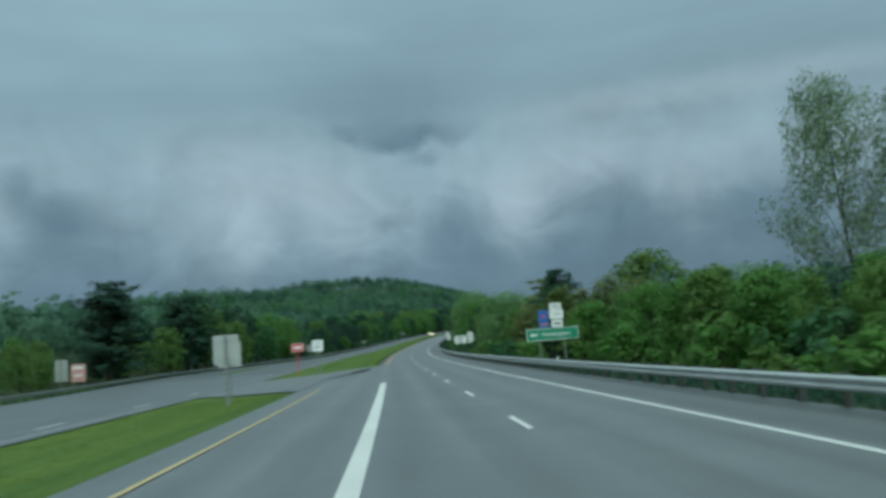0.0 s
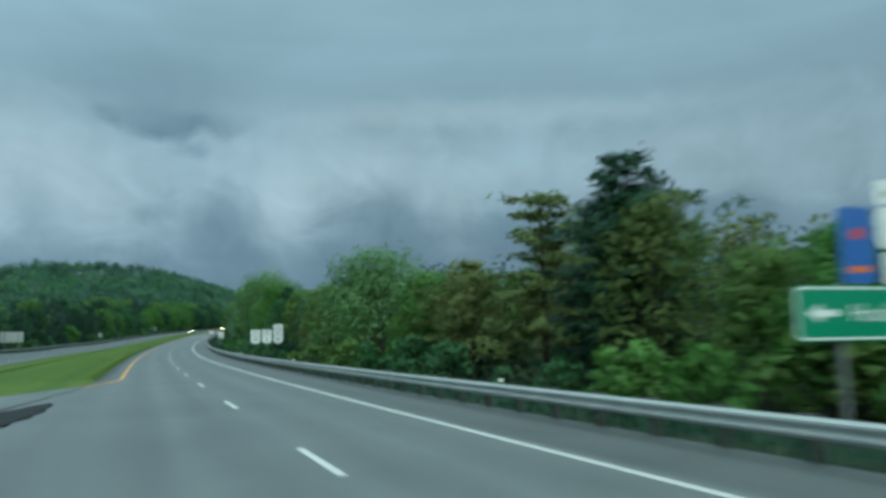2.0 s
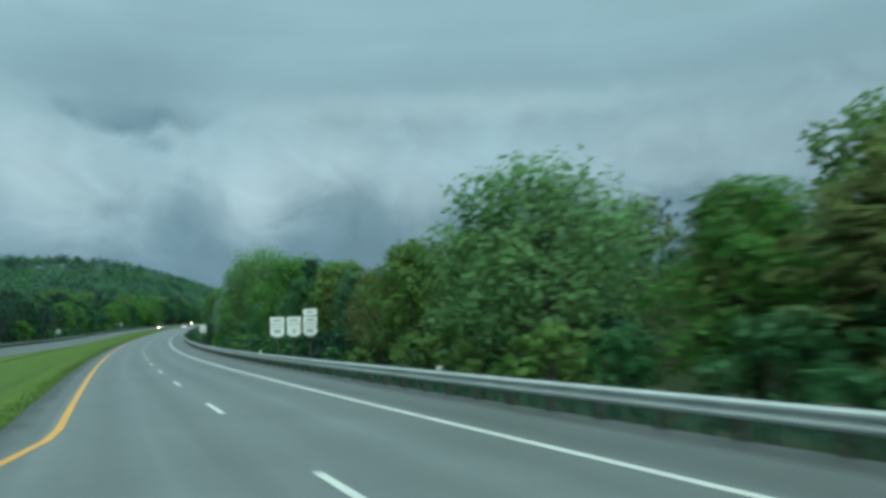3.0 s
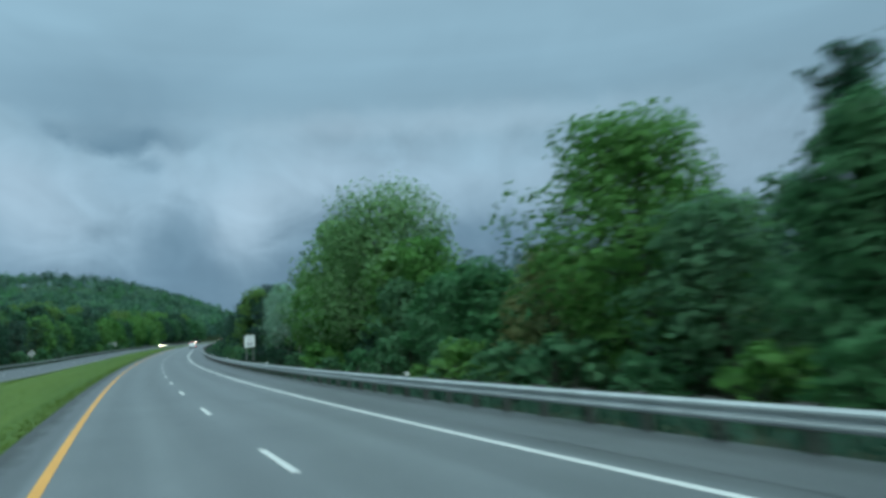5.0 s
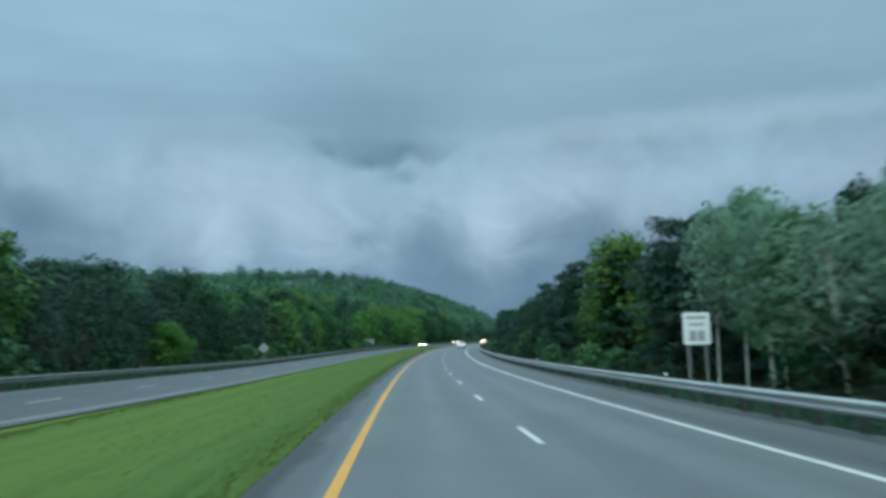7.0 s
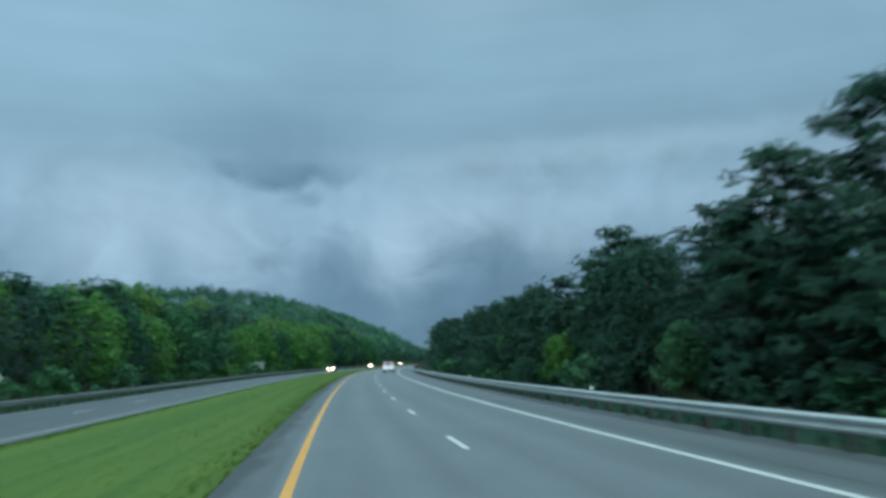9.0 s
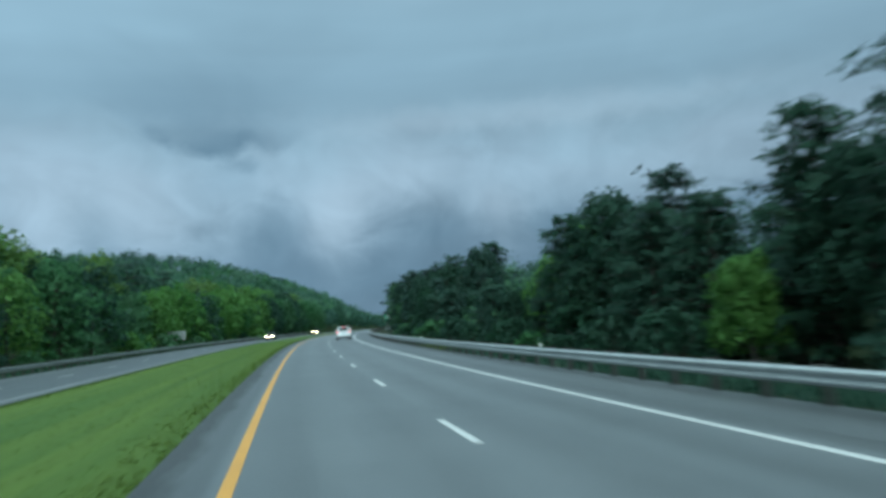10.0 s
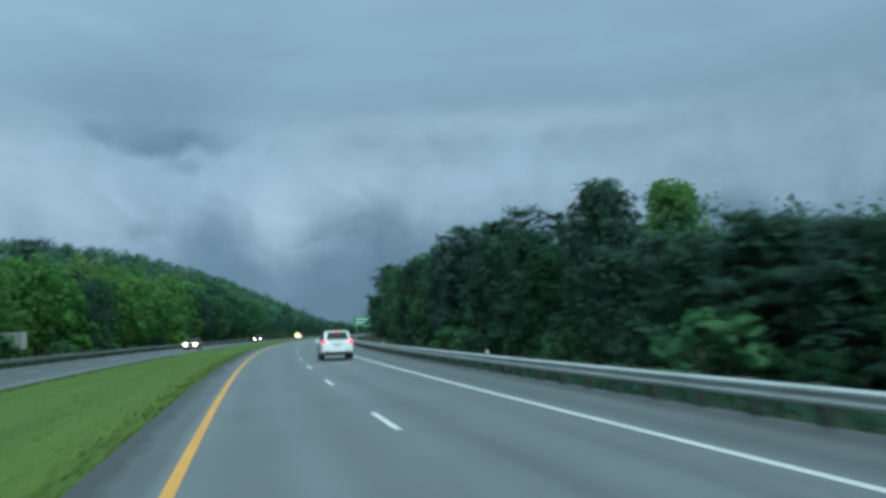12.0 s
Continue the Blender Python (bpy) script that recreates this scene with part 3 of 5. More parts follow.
# ---------------------------------------------------------------- ground, one sheet to the horizon
def build_ground():
    so = np.concatenate([np.array([-1590, -1200, -900, -600, -400, -300.0]), np.arange(-220, 620, 6.0), np.arange(620, 1300, 20.0), np.array([1400, 1600, 1900, 2300, 2700, 3190.0])])
    oo = np.concatenate([np.array([-1050, -700, -450, -320, -230, -160, -120, -90, -70, -55, -42, -32, -26, -22, -18, -15, -12.5, -10.5, -9, -8, -7.2, -6.6, -5.5, -4.5, -3.8, 0.0]),
                         np.array([3.8, 4.5, 4.75, 5.4, 6.2, 7.5, 9.0, 10.5, 11.6, 12.2, 12.6, 13.5, 17, 20.5, 21.4, 22.4, 23.5, 25, 27, 29.5, 32.5, 33.8, 34.8, 36, 38, 41, 45, 50, 56, 64, 74, 86, 100, 116, 134, 154, 176, 200, 225, 260, 320, 420, 600, 900, 1400, 2200])])
    A, B = np.meshgrid(so, oo, indexing="ij")
    Z = lay(A, B)
    H, X, Y, Z0 = (np.interp(A, RS, r) for r in (RH, RX, RY, RZ))
    px, py, pz = X - np.cos(H) * B, Y - np.sin(H) * B, Z0 + Z
    v = np.stack([px, py, pz], -1).reshape(-1, 3)
    n = len(oo)
    f, idx = [], []
    for i in range(len(so) - 1):
        for j in range(n - 1):
            f.append((i * n + j, i * n + j + 1, (i + 1) * n + j + 1, (i + 1) * n + j)[::-1])
            mid, s = (oo[j] + oo[j + 1]) / 2, so[i]
            idx.append(1 if (mid < -12 or mid > left_edge(s) + 6) else 2 if mid < -6 and not 338 <= s < 350 else 0)
    me = mesh_of("ground", v, f, [GRASS, LITTER, DIRT], True)
    me.polygons.foreach_set("material_index", idx)
    uv = me.uv_layers.new(name="UVMap")
    pair = np.stack([A, B], -1).reshape(-1, 2)
    vi = np.empty(len(me.loops), np.int32)
    me.loops.foreach_get("vertex_index", vi)
    uv.data.foreach_set("uv", pair[vi].astype(np.float32).ravel())
    ob = new("ground", me)
    return tagged(ob, "mown grass verge and woodland floor rising to a hill", "ground", kind="structure")


build_ground()


def ground_z(s, o):
    return float(lay(np.array([float(s)]), np.array([float(o)]))[0])


# ---------------------------------------------------------------- carriageways
def shoulder(s, o):
    return -0.085 * smooth(3.8, 6.6, -o) if o < 0 else -0.19 * float(smooth(4.6, 13.0, o)) + float(bank(s, o))


def cross_section_sheet(s0, s1, offs, step=6.0, lift=0.0):
    ss = np.arange(s0, s1 + 0.01, step)
    v, f = [], []
    for s in ss:
        row = offs(s) if callable(offs) else offs
        n = len(row)
        for o in row:
            v.append(at(s, o, float(shoulder(s, o)) + lift))
    for i in range(len(ss) - 1):
        for j in range(n - 1):
            f.append((i * n + j, (i + 1) * n + j, (i + 1) * n + j + 1, i * n + j + 1))
    return v, [fc[::-1] for fc in f]


def near_edge(s):
    """Inner edge of the asphalt: wide at the turning pocket, then a bare shoulder strip."""
    return 4.45 + 0.06 * smooth(285, 350, s) + 3.7 * (1 - smooth(60, 100, s))


def inner_edge(s):
    """Inner edge of the far carriageway: the middle strip is wider beside the junction."""
    return 12.55 + 2.3 * (1 - smooth(170, 250, s))


def road_uv(ob):
    """UV in metres: along the road, and across it to the left."""
    me = ob.data
    uv = me.uv_layers.new(name="UVMap")
    co = [v.co for v in me.vertices]
    j = [int(np.argmin((RX - p.x) ** 2 + (RY - p.y) ** 2)) for p in co]
    val = []
    for p, i in zip(co, j):
        dx, dy, h = p.x - RX[i], p.y - RY[i], RH[i]
        val.append((RS[i] - math.sin(h) * dx + math.cos(h) * dy, -(math.cos(h) * dx + math.sin(h) * dy)))
    for lp in me.loops:
        uv.data[lp.index].uv = val[lp.vertex_index]
    return ob


ROAD = part("road", cross_section_sheet(-200, 1400, lambda s: (-6.55, -5.2, -3.8, 0.0, 3.8, near_edge(s))), ASPHALT)
tagged(road_uv(ROAD), "grey asphalt dual carriageway, damp and slightly worn", "road", kind="structure")
ROAD_OPP = part("road", cross_section_sheet(-200, 1400, lambda s: (inner_edge(s), 16.2, 18.5, 21.2, left_edge(s))), ASPHALT_OLD)
tagged(road_uv(ROAD_OPP), "pale worn asphalt carriageway for oncoming traffic", "road", kind="structure")


def apron():
    # asphalt crossing between the two grass noses
    v, f = [], []
    ss = np.arange(46, 106.1, 2.0)
    for s in ss:
        lo, hi = near_edge(s) - 0.05, inner_edge(s) + 0.05
        a = lo
        b = lo + (hi - lo) * float(smooth(47, 52, s) * (1 - smooth(73, 95, s)))
        for t in (0.0, 0.5, 1.0):
            o = a + (b - a) * t
            v.append(at(s, o, float(shoulder(s, o)) + 0.004 + 0.02 + 0.03 * t * (1 - t)))
    for i in range(len(ss) - 1):
        for j in range(2):
            f.append((i * 3 + j, i * 3 + j + 1, (i + 1) * 3 + j + 1, (i + 1) * 3 + j))
    return v, f


tagged(road_uv(part("pavement", apron(), ASPHALT)), "asphalt median crossover between two grass noses", "pavement", kind="structure")


def lane_z(s, o):
    return float(shoulder(s, o)) + 0.006


def paint_line(label, s0, s1, o, width, mat):
    f = (lambda s: o(s) - width / 2) if callable(o) else o - width / 2
    g = (lambda s: o(s) + width / 2) if callable(o) else o + width / 2
    ob = part("road_marking", strip(s0, s1, f, g, lane_z, 3.0), mat)
    for p in ob.data.polygons:
        p.flip()
    return tagged(ob, label, "road marking", kind="structure")


paint_line("solid white edge line, slightly worn", -60, 1200, -3.49, 0.16, WHITE_PAINT)
paint_line("solid yellow inner edge line", 101, 1200, 3.34, 0.165, YELLOW_PAINT)
paint_line("yellow line curving off round the grass nose", 84, 101, lambda s: 3.34 + 2.9 * (1 - float(smooth(84, 101, s))), 0.16, YELLOW_PAINT)
paint_line("thick solid white line beside the turning lane", -60, 47, 3.34, 0.32, WHITE_PAINT)
paint_line("faded yellow line beside the turning pocket", -60, 47, 6.85, 0.13, FADED_YELLOW)
paint_line("white inner edge line of the far carriageway", 92, 1200, lambda s: inner_edge(s) + 0.7, 0.16, WORN_WHITE)
paint_line("white outer edge line of the far carriageway", 200, 1200, 20.45, 0.16, WORN_WHITE)
paint_line("white inner edge line before the crossing", -60, 45, lambda s: inner_edge(s) + 0.75, 0.16, WORN_WHITE)

# lane dashes: one painted bar each


def dashes(o, parent, first, count, step, phase):
    me = mesh_of("lane_dash", *box(-0.065, 0.065, -1.52, 1.52, -0.004, 0.004), WHITE_PAINT)
    for i in range(count):
        s = phase + step * (first + i)
        ob = part("lane_dash", me, None, parent)
        slope = math.degrees(math.atan(np.interp(s, RS, RSL)))
        ob.matrix_basis = pose(*at(s, o, float(shoulder(s, o)) + 0.006), slope, 0, math.degrees(np.interp(s, RS, RH)))


dashes(0.0, ROAD, 0, 72, 12.19, -30.49)
dashes(16.85, ROAD_OPP, 0, 72, 12.19, -26.0)


def cracks():
    """Sealed cracks and tar seams along the wheel paths."""
    rnd = random.Random(5)
    geos = []
    for s0, s1, o0 in ((100, 330, -4.3),):
        s = s0
        while s < s1:
            ln = rnd.uniform(6, 22)
            ph = rnd.uniform(0, 9)
            f = lambda q, p=ph: o0 + 0.02 * math.sin(q * 0.35 + p) + 0.012 * math.sin(q * 1.7 + p) - 0.011
            g = lambda q, p=ph: o0 + 0.02 * math.sin(q * 0.35 + p) + 0.012 * math.sin(q * 1.7 + p) + 0.011
            geos.append(strip(s, min(s + ln, s1), g, f, lambda a, b: float(shoulder(a, b)) + 0.004, 0.8))
            s += ln + rnd.uniform(4, 18)
    return join(*geos)


def ribbon(pts, widths, dz):
    """A flat band through points of (s, o), drawn out smoothly."""
    n = 24
    u = np.linspace(0, len(pts) - 1, n)
    ss, oo, ww = (np.interp(u, range(len(pts)), c) for c in ([p[0] for p in pts], [p[1] for p in pts], widths))
    ss, oo = (np.convolve(np.pad(c, 3, mode="edge"), np.ones(7) / 7, "valid") for c in (ss, oo))
    v, f = [], []
    for i in range(n):
        j, k = max(i - 1, 0), min(i + 1, n - 1)
        ds, do = ss[k] - ss[j], oo[k] - oo[j]
        ln = math.hypot(ds, do) + 1e-6
        w = ww[i] * (0.85 + 0.3 * math.sin(i * 2.3) ** 2) / 2
        for q in (-1, 1):
            s, o = ss[i] - q * do / ln * w, oo[i] + q * ds / ln * w
            v.append(at(s, o, float(shoulder(s, o)) + dz))
    f = [(2 * i, 2 * i + 2, 2 * i + 3, 2 * i + 1)[::-1] for i in range(n - 1)]
    return v, f


def skid_patches():
    """Dark rubbed patches where traffic cuts round the grass nose."""
    return join(ribbon([(72.2, 6.3), (75, 6.0), (79, 5.6), (83.4, 4.95)], [0.2, 1.1, 1.3, 0.1], 0.030),
                ribbon([(72.6, 6.3), (70.4, 7.4), (68.4, 8.9), (66.8, 11.0)], [0.5, 0.3, 0.2, 0.05], 0.031))


def tyre_traces():
    """Faint grey traces of turning tyres beside the darker patch."""
    return join(ribbon([(72.0, 6.35), (67, 6.9), (62, 8.0)], [0.5, 0.35, 0.05], 0.032),
                ribbon([(85, 7.9), (80, 8.5), (75, 9.8), (72, 11.4)], [0.05, 0.5, 0.4, 0.08], 0.033))


tagged(part("asphalt_patch", tyre_traces(), material("faint_patch", (0.070, 0.078, 0.085), 0.5, var=0.25, bump_scale=6.0)), "faint grey tyre traces on the asphalt crossover", "road marking", kind="structure")


tagged(part("asphalt_patch", skid_patches(), material("dark_patch", (0.026, 0.028, 0.030), 0.9, var=0.3, bump_scale=8.0, spec=0.15)), "dark rubbed patches on the asphalt round the grass nose", "road marking", kind="structure")
tagged(part("tar_seam", cracks(), TAR), "dark tar-sealed cracks along the asphalt", "road marking", kind="structure")


# ---------------------------------------------------------------- guardrails
def w_beam(length):
    prof = [(0.0, -0.156), (0.012, -0.140), (0.080, -0.105), (0.083, -0.070), (0.030, -0.030), (0.004, 0.0), (0.030, 0.030), (0.083, 0.070), (0.080, 0.105), (0.012, 0.140), (0.0, 0.156)]
    t = 0.005
    ring = prof + [(x - t, z) for x, z in reversed(prof)]
    n = len(ring)
    v = [(x, -length / 2, z) for x, z in ring] + [(x, length / 2, z) for x, z in ring]
    f = [(i, (i + 1) % n, (i + 1) % n + n, i + n) for i in range(n)]
    return v, f


def guardrail(s0, s1, o, side, dz, label, steel):
    """side +1: the corrugated face looks to the left of the road. o: number or function of s."""
    rail = thing("guardrail", Matrix.Identity(4), label, "guardrail")
    beam = mesh_of("beam", *w_beam(3.90), steel)
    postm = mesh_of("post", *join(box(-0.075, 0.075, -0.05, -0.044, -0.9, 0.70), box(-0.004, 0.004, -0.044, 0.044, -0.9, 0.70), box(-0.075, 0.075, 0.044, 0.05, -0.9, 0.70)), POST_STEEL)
    block = mesh_of("blockout", *box(-0.095, 0.095, -0.075, 0.075, -0.18, 0.18), TIMBER)
    bolt = mesh_of("bolt", *tube([(0, 0, 0), (0.02, 0, 0)], [0.018, 0.014], 6), POST_STEEL)
    k = 0
    s = s0
    fo = o if callable(o) else (lambda q: o)
    while s < s1:
        oo = fo(s)
        turn = math.degrees(math.atan2(fo(s + 1) - fo(s - 1), 2.0))
        slope = math.degrees(math.atan(np.interp(s, RS, RSL)))
        flip = 180 if side > 0 else 0
        base = float(shoulder(s, min(oo, 21.0))) + dz
        hd = math.degrees(np.interp(s, RS, RH)) + turn
        bm_ = pose(*at(s, oo, base + 0.53), 0, 0, hd + flip) @ pose(0, 0, 0, slope if not flip else -slope, 0, 0)
        part("beam", beam, None, rail, m=bm_)
        for d in (-0.95, 0.95):
            oo2 = fo(s + d) - side * 0.0
            q = pose(*at(s + d, oo2, base), 0, 0, hd + flip)
            part("blockout", block, None, rail, m=q @ pose(-0.10, 0, 0.53))
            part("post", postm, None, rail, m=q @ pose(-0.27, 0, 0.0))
            part("bolt", bolt, None, rail, m=q @ pose(0.004, 0, 0.53))
        s += 3.81
        k += 1
    return rail


guardrail(2, 540, -6.15, 1, 0.0, "galvanised W-beam guardrail on posts along the shoulder", STEEL)
guardrail(30, 560, lambda s: left_edge(s) + 0.25, -1, -0.02, "long dull weathered guardrail at the edge of the far carriageway", RAIL_OLD)


def reflector_post(s, o, dz, tall):
    ob = thing("delineator", place(s, o, dz), "small white reflector standing on the guardrail", "reflector", "guardrail reflectors")
    part("bracket", box(-0.012, 0.012, -0.02, 0.02, -0.02, 0.06), POST_STEEL, ob)
    part("reflector", plate(round_rect(-0.055, 0.055, 0.04, 0.04 + tall, 0.02), -0.006, 0.006), REFLECTOR, ob)
    return ob


for s_ in range(14, 520, 30):
    reflector_post(s_, -6.18, 0.605, 0.11)

# ---------------------------------------------------------------- signs
def lettering(text, size, x, z, y, mat, parent, name="lettering"):
    cu = bpy.data.curves.new(name, "FONT")
    cu.body, cu.size, cu.align_x, cu.align_y, cu.extrude = text, size, "CENTER", "CENTER", 0.003
    tmp = new(name, cu)
    me = bpy.data.meshes.new_from_object(tmp.evaluated_get(bpy.context.evaluated_depsgraph_get()))
    bpy.data.objects.remove(tmp)
    me.materials.clear()
    me.materials.append(mat)
    return part(name, me, None, parent, m=pose(x, y, z, 90, 0, 0))


def post(parent, x, top, y=0.05, w=0.09, bottom=-1.2, mat=None):
    return part("post", join(box(x - w / 2, x + w / 2, y, y + 0.012, bottom, top), box(x - 0.008, x + 0.008, y + 0.012, y + 0.075, bottom, top),
                             box(x - w / 2, x + w / 2, y + 0.075, y + 0.087, bottom, top)), mat or SIGN_POST, parent)


def board(parent, x0, x1, z0, z1, mat, border=None, r=0.06, y=0.0, name="panel", label=""):
    ob = part(name, plate(round_rect(x0, x1, z0, z1, r), y, y + 0.02), mat, parent, label)
    if border is not None:
        outer, inner = round_rect(x0 + 0.025, x1 - 0.025, z0 + 0.025, z1 - 0.025, r), round_rect(x0 + 0.065, x1 - 0.065, z0 + 0.065, z1 - 0.065, r * 0.8)
        n = len(outer)
        v = [(x, y - 0.004, z) for x, z in outer + inner]
        f = [(i, (i + 1) % n, n + (i + 1) % n, n + i) for i in range(n)]
        part("border", (v, f), border, ob)
    return ob


def bars(parent, rows, y, mat):
    """Unreadable print, as plain bars: x0, x1, z0, z1 each."""
    for x0, x1, z0, z1 in rows:
        part("print_bar", box(x0, x1, y - 0.004, y, z0, z1), mat, parent)


def shield_outline(cx, cz, w, h):
    pts = [(-0.5, 0.42), (-0.42, 0.5), (-0.2, 0.46), (0.0, 0.5), (0.2, 0.46), (0.42, 0.5), (0.5, 0.42), (0.45, 0.2), (0.5, -0.1), (0.42, -0.34), (0.2, -0.45), (0.0, -0.5), (-0.2, -0.45), (-0.42, -0.34), (-0.5, -0.1), (-0.45, 0.2)]
    return [(cx + x * w, cz + z * h) for x, z in reversed(pts)]


def guide_sign():
    """Green destination sign with a blue byway marker and a white route marker above it."""
    t = thing("road_sign", place(66.0, -10.35, -0.2, -2), "green destination sign with white and blue markers on steel posts", "road sign")
    g = board(t, -2.06, 2.24, 1.80, 2.80, SIGN_GREEN, SIGN_WHITE, 0.12)
    lettering("Hockingport", 0.46, 0.36, 2.29, -0.006, SIGN_WHITE, g)
    arrow = [(-1.78, 2.30), (-1.50, 2.12), (-1.50, 2.24), (-1.10, 2.24), (-1.10, 2.36), (-1.50, 2.36), (-1.50, 2.48)]
    part("arrow", plate(arrow, -0.006, 0.0), SIGN_WHITE, g)
    post(t, -1.0, 2.85)
    post(t, 1.05, 2.85)
    post(t, -0.52, 4.2, bottom=2.6)
    post(t, 0.55, 4.75, bottom=2.6)
    b = board(t, -0.94, -0.12, 2.84, 4.26, SIGN_BLUE, None, 0.12, label="blue byway marker with a red bar")
    bars(b, [(-0.78, -0.28, 3.04, 3.16)], -0.002, SIGN_ORANGE)
    bars(b, [(-0.66, -0.40, 3.66, 3.86)], -0.002, SIGN_RED)
    top = board(t, 0.02, 1.00, 4.34, 4.80, SIGN_WHITE, None, 0.05)
    bars(top, [(0.20, 0.82, 4.50, 4.62)], -0.002, SIGN_GREY)
    sh = part("route_marker", plate(round_rect(-0.02, 1.12, 3.50, 4.29, 0.16), 0.0, 0.02), SIGN_WHITE, t, "white state route marker")
    lettering("124", 0.42, 0.55, 3.90, -0.004, SIGN_GREY, sh)
    low = board(t, 0.08, 1.00, 2.84, 3.44, SIGN_WHITE, None, 0.05)
    bars(low, [(0.26, 0.82, 3.06, 3.20)], -0.002, SIGN_BLACK)
    return t


def route_cluster():
    t = thing("road_sign", place(138.6, -9.2, -0.12, -2) @ Matrix.Diagonal((1.06, 1, 1.06, 1)), "three white route shields with small plates above, on posts", "road sign")
    xs = (-1.08, -0.02, 1.04)
    for i, x in enumerate(xs):
        p = board(t, x - 0.46, x + 0.46, 2.42, 2.86, SIGN_WHITE, None, 0.04)
        bars(p, [(x - 0.28, x + 0.28, 2.58, 2.70)], -0.002, SIGN_GREY)
        s = part("route_shield", plate(shield_outline(x, 1.98, 0.94, 0.84), 0.0, 0.02), SIGN_WHITE, t)
        bars(s, [(x - 0.22, x + 0.2, 1.84, 2.04), (x - 0.34, x + 0.34, 2.17, 2.22)] if i != 1 else [(x - 0.06, x + 0.06, 1.74, 2.08)], -0.002, SIGN_GREY)
        post(t, x, 2.86 if i < 2 else 3.36, mat=POST_STEEL)
    p = board(t, xs[2] - 0.44, xs[2] + 0.44, 2.92, 3.36, SIGN_WHITE, None, 0.04)
    bars(p, [(0.84, 1.24, 3.08, 3.20)], -0.002, SIGN_GREY)
    return t


def speed_sign():
    t = thing("road_sign", place(228.5, -8.9, -0.3, -3), "white rectangular road sign on two grey posts", "road sign")
    p = board(t, -0.53, 0.53, 1.95, 3.22, SIGN_WHITE, None, 0.07)
    bars(p, [(-0.38, 0.38, 2.96, 3.06), (-0.30, 0.30, 2.70, 2.78), (-0.30, -0.03, 2.10, 2.50), (0.03, 0.30, 2.10, 2.50)], -0.002, SIGN_GREY)
    post(t, -0.34, 3.1)
    post(t, 0.34, 3.1)
    return t


def back_sign(s, o, w, z0, z1, label, two=True, turn=0.0, diamond=False):
    """A sign for the oncoming traffic: its bare metal back is seen."""
    t = thing("road_sign", place(s, o, ground_z(s, o), turn), label, "road sign")
    zc, hw = (z0 + z1) / 2, w * 0.62
    shape = [(0, zc - hw), (hw, zc), (0, zc + hw), (-hw, zc)] if diamond else round_rect(-w / 2, w / 2, z0, z1, 0.05)
    part("panel", plate(shape, 0.0, 0.02), ALU, t)
    for z in () if diamond else (z0 + 0.25, z1 - 0.25):
        part("stiffener", box(-w / 2 + 0.05, w / 2 - 0.05, -0.04, -0.002, z - 0.03, z + 0.03), ALU, t)
    for x in ((-w * 0.3, w * 0.3) if two else (0.0,)):
        post(t, x, z1 - 0.05, y=-0.13, mat=SIGN_POST)
    return t


def wrong_way_sign():
    t = thing("road_sign", place(82.0, 12.0, 0.12), "red wrong-way sign with a pale bar, on a red post", "road sign")
    p = board(t, -0.62, 0.62, 2.2, 3.0, SIGN_RED, SIGN_WHITE, 0.05)
    bars(p, [(-0.40, 0.40, 2.50, 2.72)], -0.002, SIGN_WHITE)
    post(t, 0, 2.95, mat=SIGN_RED)
    return t


def white_left_sign():
    t = thing("road_sign", place(84.0, 10.2, 0.15), "white square sign with a dark symbol, on the grass nose", "road sign")
    p = board(t, -0.55, 0.55, 2.05, 3.2, SIGN_WHITE, None, 0.06)
    bars(p, [(-0.30, 0.30, 2.86, 2.96), (-0.25, 0.20, 2.40, 2.62)], -0.002, SIGN_GREY)
    post(t, -0.25, 3.1)
    post(t, 0.25, 3.1)
    return t


def pink_board():
    t = thing("road_sign", place(96.0, 38.5, ground_z(96.0, 38.5)), "pinkish board with a pale top beyond the far guardrail", "road sign")
    p = board(t, -0.8, 0.8, 1.3, 3.3, SIGN_PINK, None, 0.06)
    bars(p, [(-0.6, 0.6, 2.75, 3.05), (-0.5, 0.4, 1.9, 2.1)], -0.002, SIGN_WHITE)
    post(t, -0.5, 3.2)
    post(t, 0.5, 3.2)
    return t


def far_green_sign():
    t = thing("road_sign", place(522, -9.4, -0.1), "large green guide sign far along the road", "road sign")
    g = board(t, -1.9, 1.9, 2.6, 4.6, SIGN_GREEN, SIGN_WHITE, 0.15)
    bars(g, [(-1.3, 1.2, 3.85, 4.15), (-1.3, 0.6, 3.15, 3.45)], -0.002, SIGN_WHITE)
    post(t, -1.1, 4.6, w=0.15)
    post(t, 1.1, 4.6, w=0.15)
    return t


guide_sign()
route_cluster()
speed_sign()
wrong_way_sign()
white_left_sign()
far_green_sign()
back_sign(39.6, 10.6, 1.2, 1.95, 3.35, "bare metal back of a tall sign on the grass nose", False)
back_sign(44.0, 11.3, 1.2, 1.8, 3.15, "bare metal back of a second sign behind the first one", False)
back_sign(202, 24.7, 3.4, 2.0, 3.7, "dull back of a wide board behind the far guardrail")
back_sign(423, 25.4, 2.9, 1.9, 3.4, "back of a wide metal sign board behind the guardrail")
back_sign(312, 25.4, 1.2, 1.9, 3.1, "grey back of a diamond sign behind the guardrail", False, diamond=True)
back_sign(146, 33.6, 1.4, 1.9, 3.2, "small pale sign board beyond the far guardrail", False)
back_sign(90, 38.0, 1.3, 1.6, 3.9, "tall pale sign board in front of dark trees", False)
pink_board()



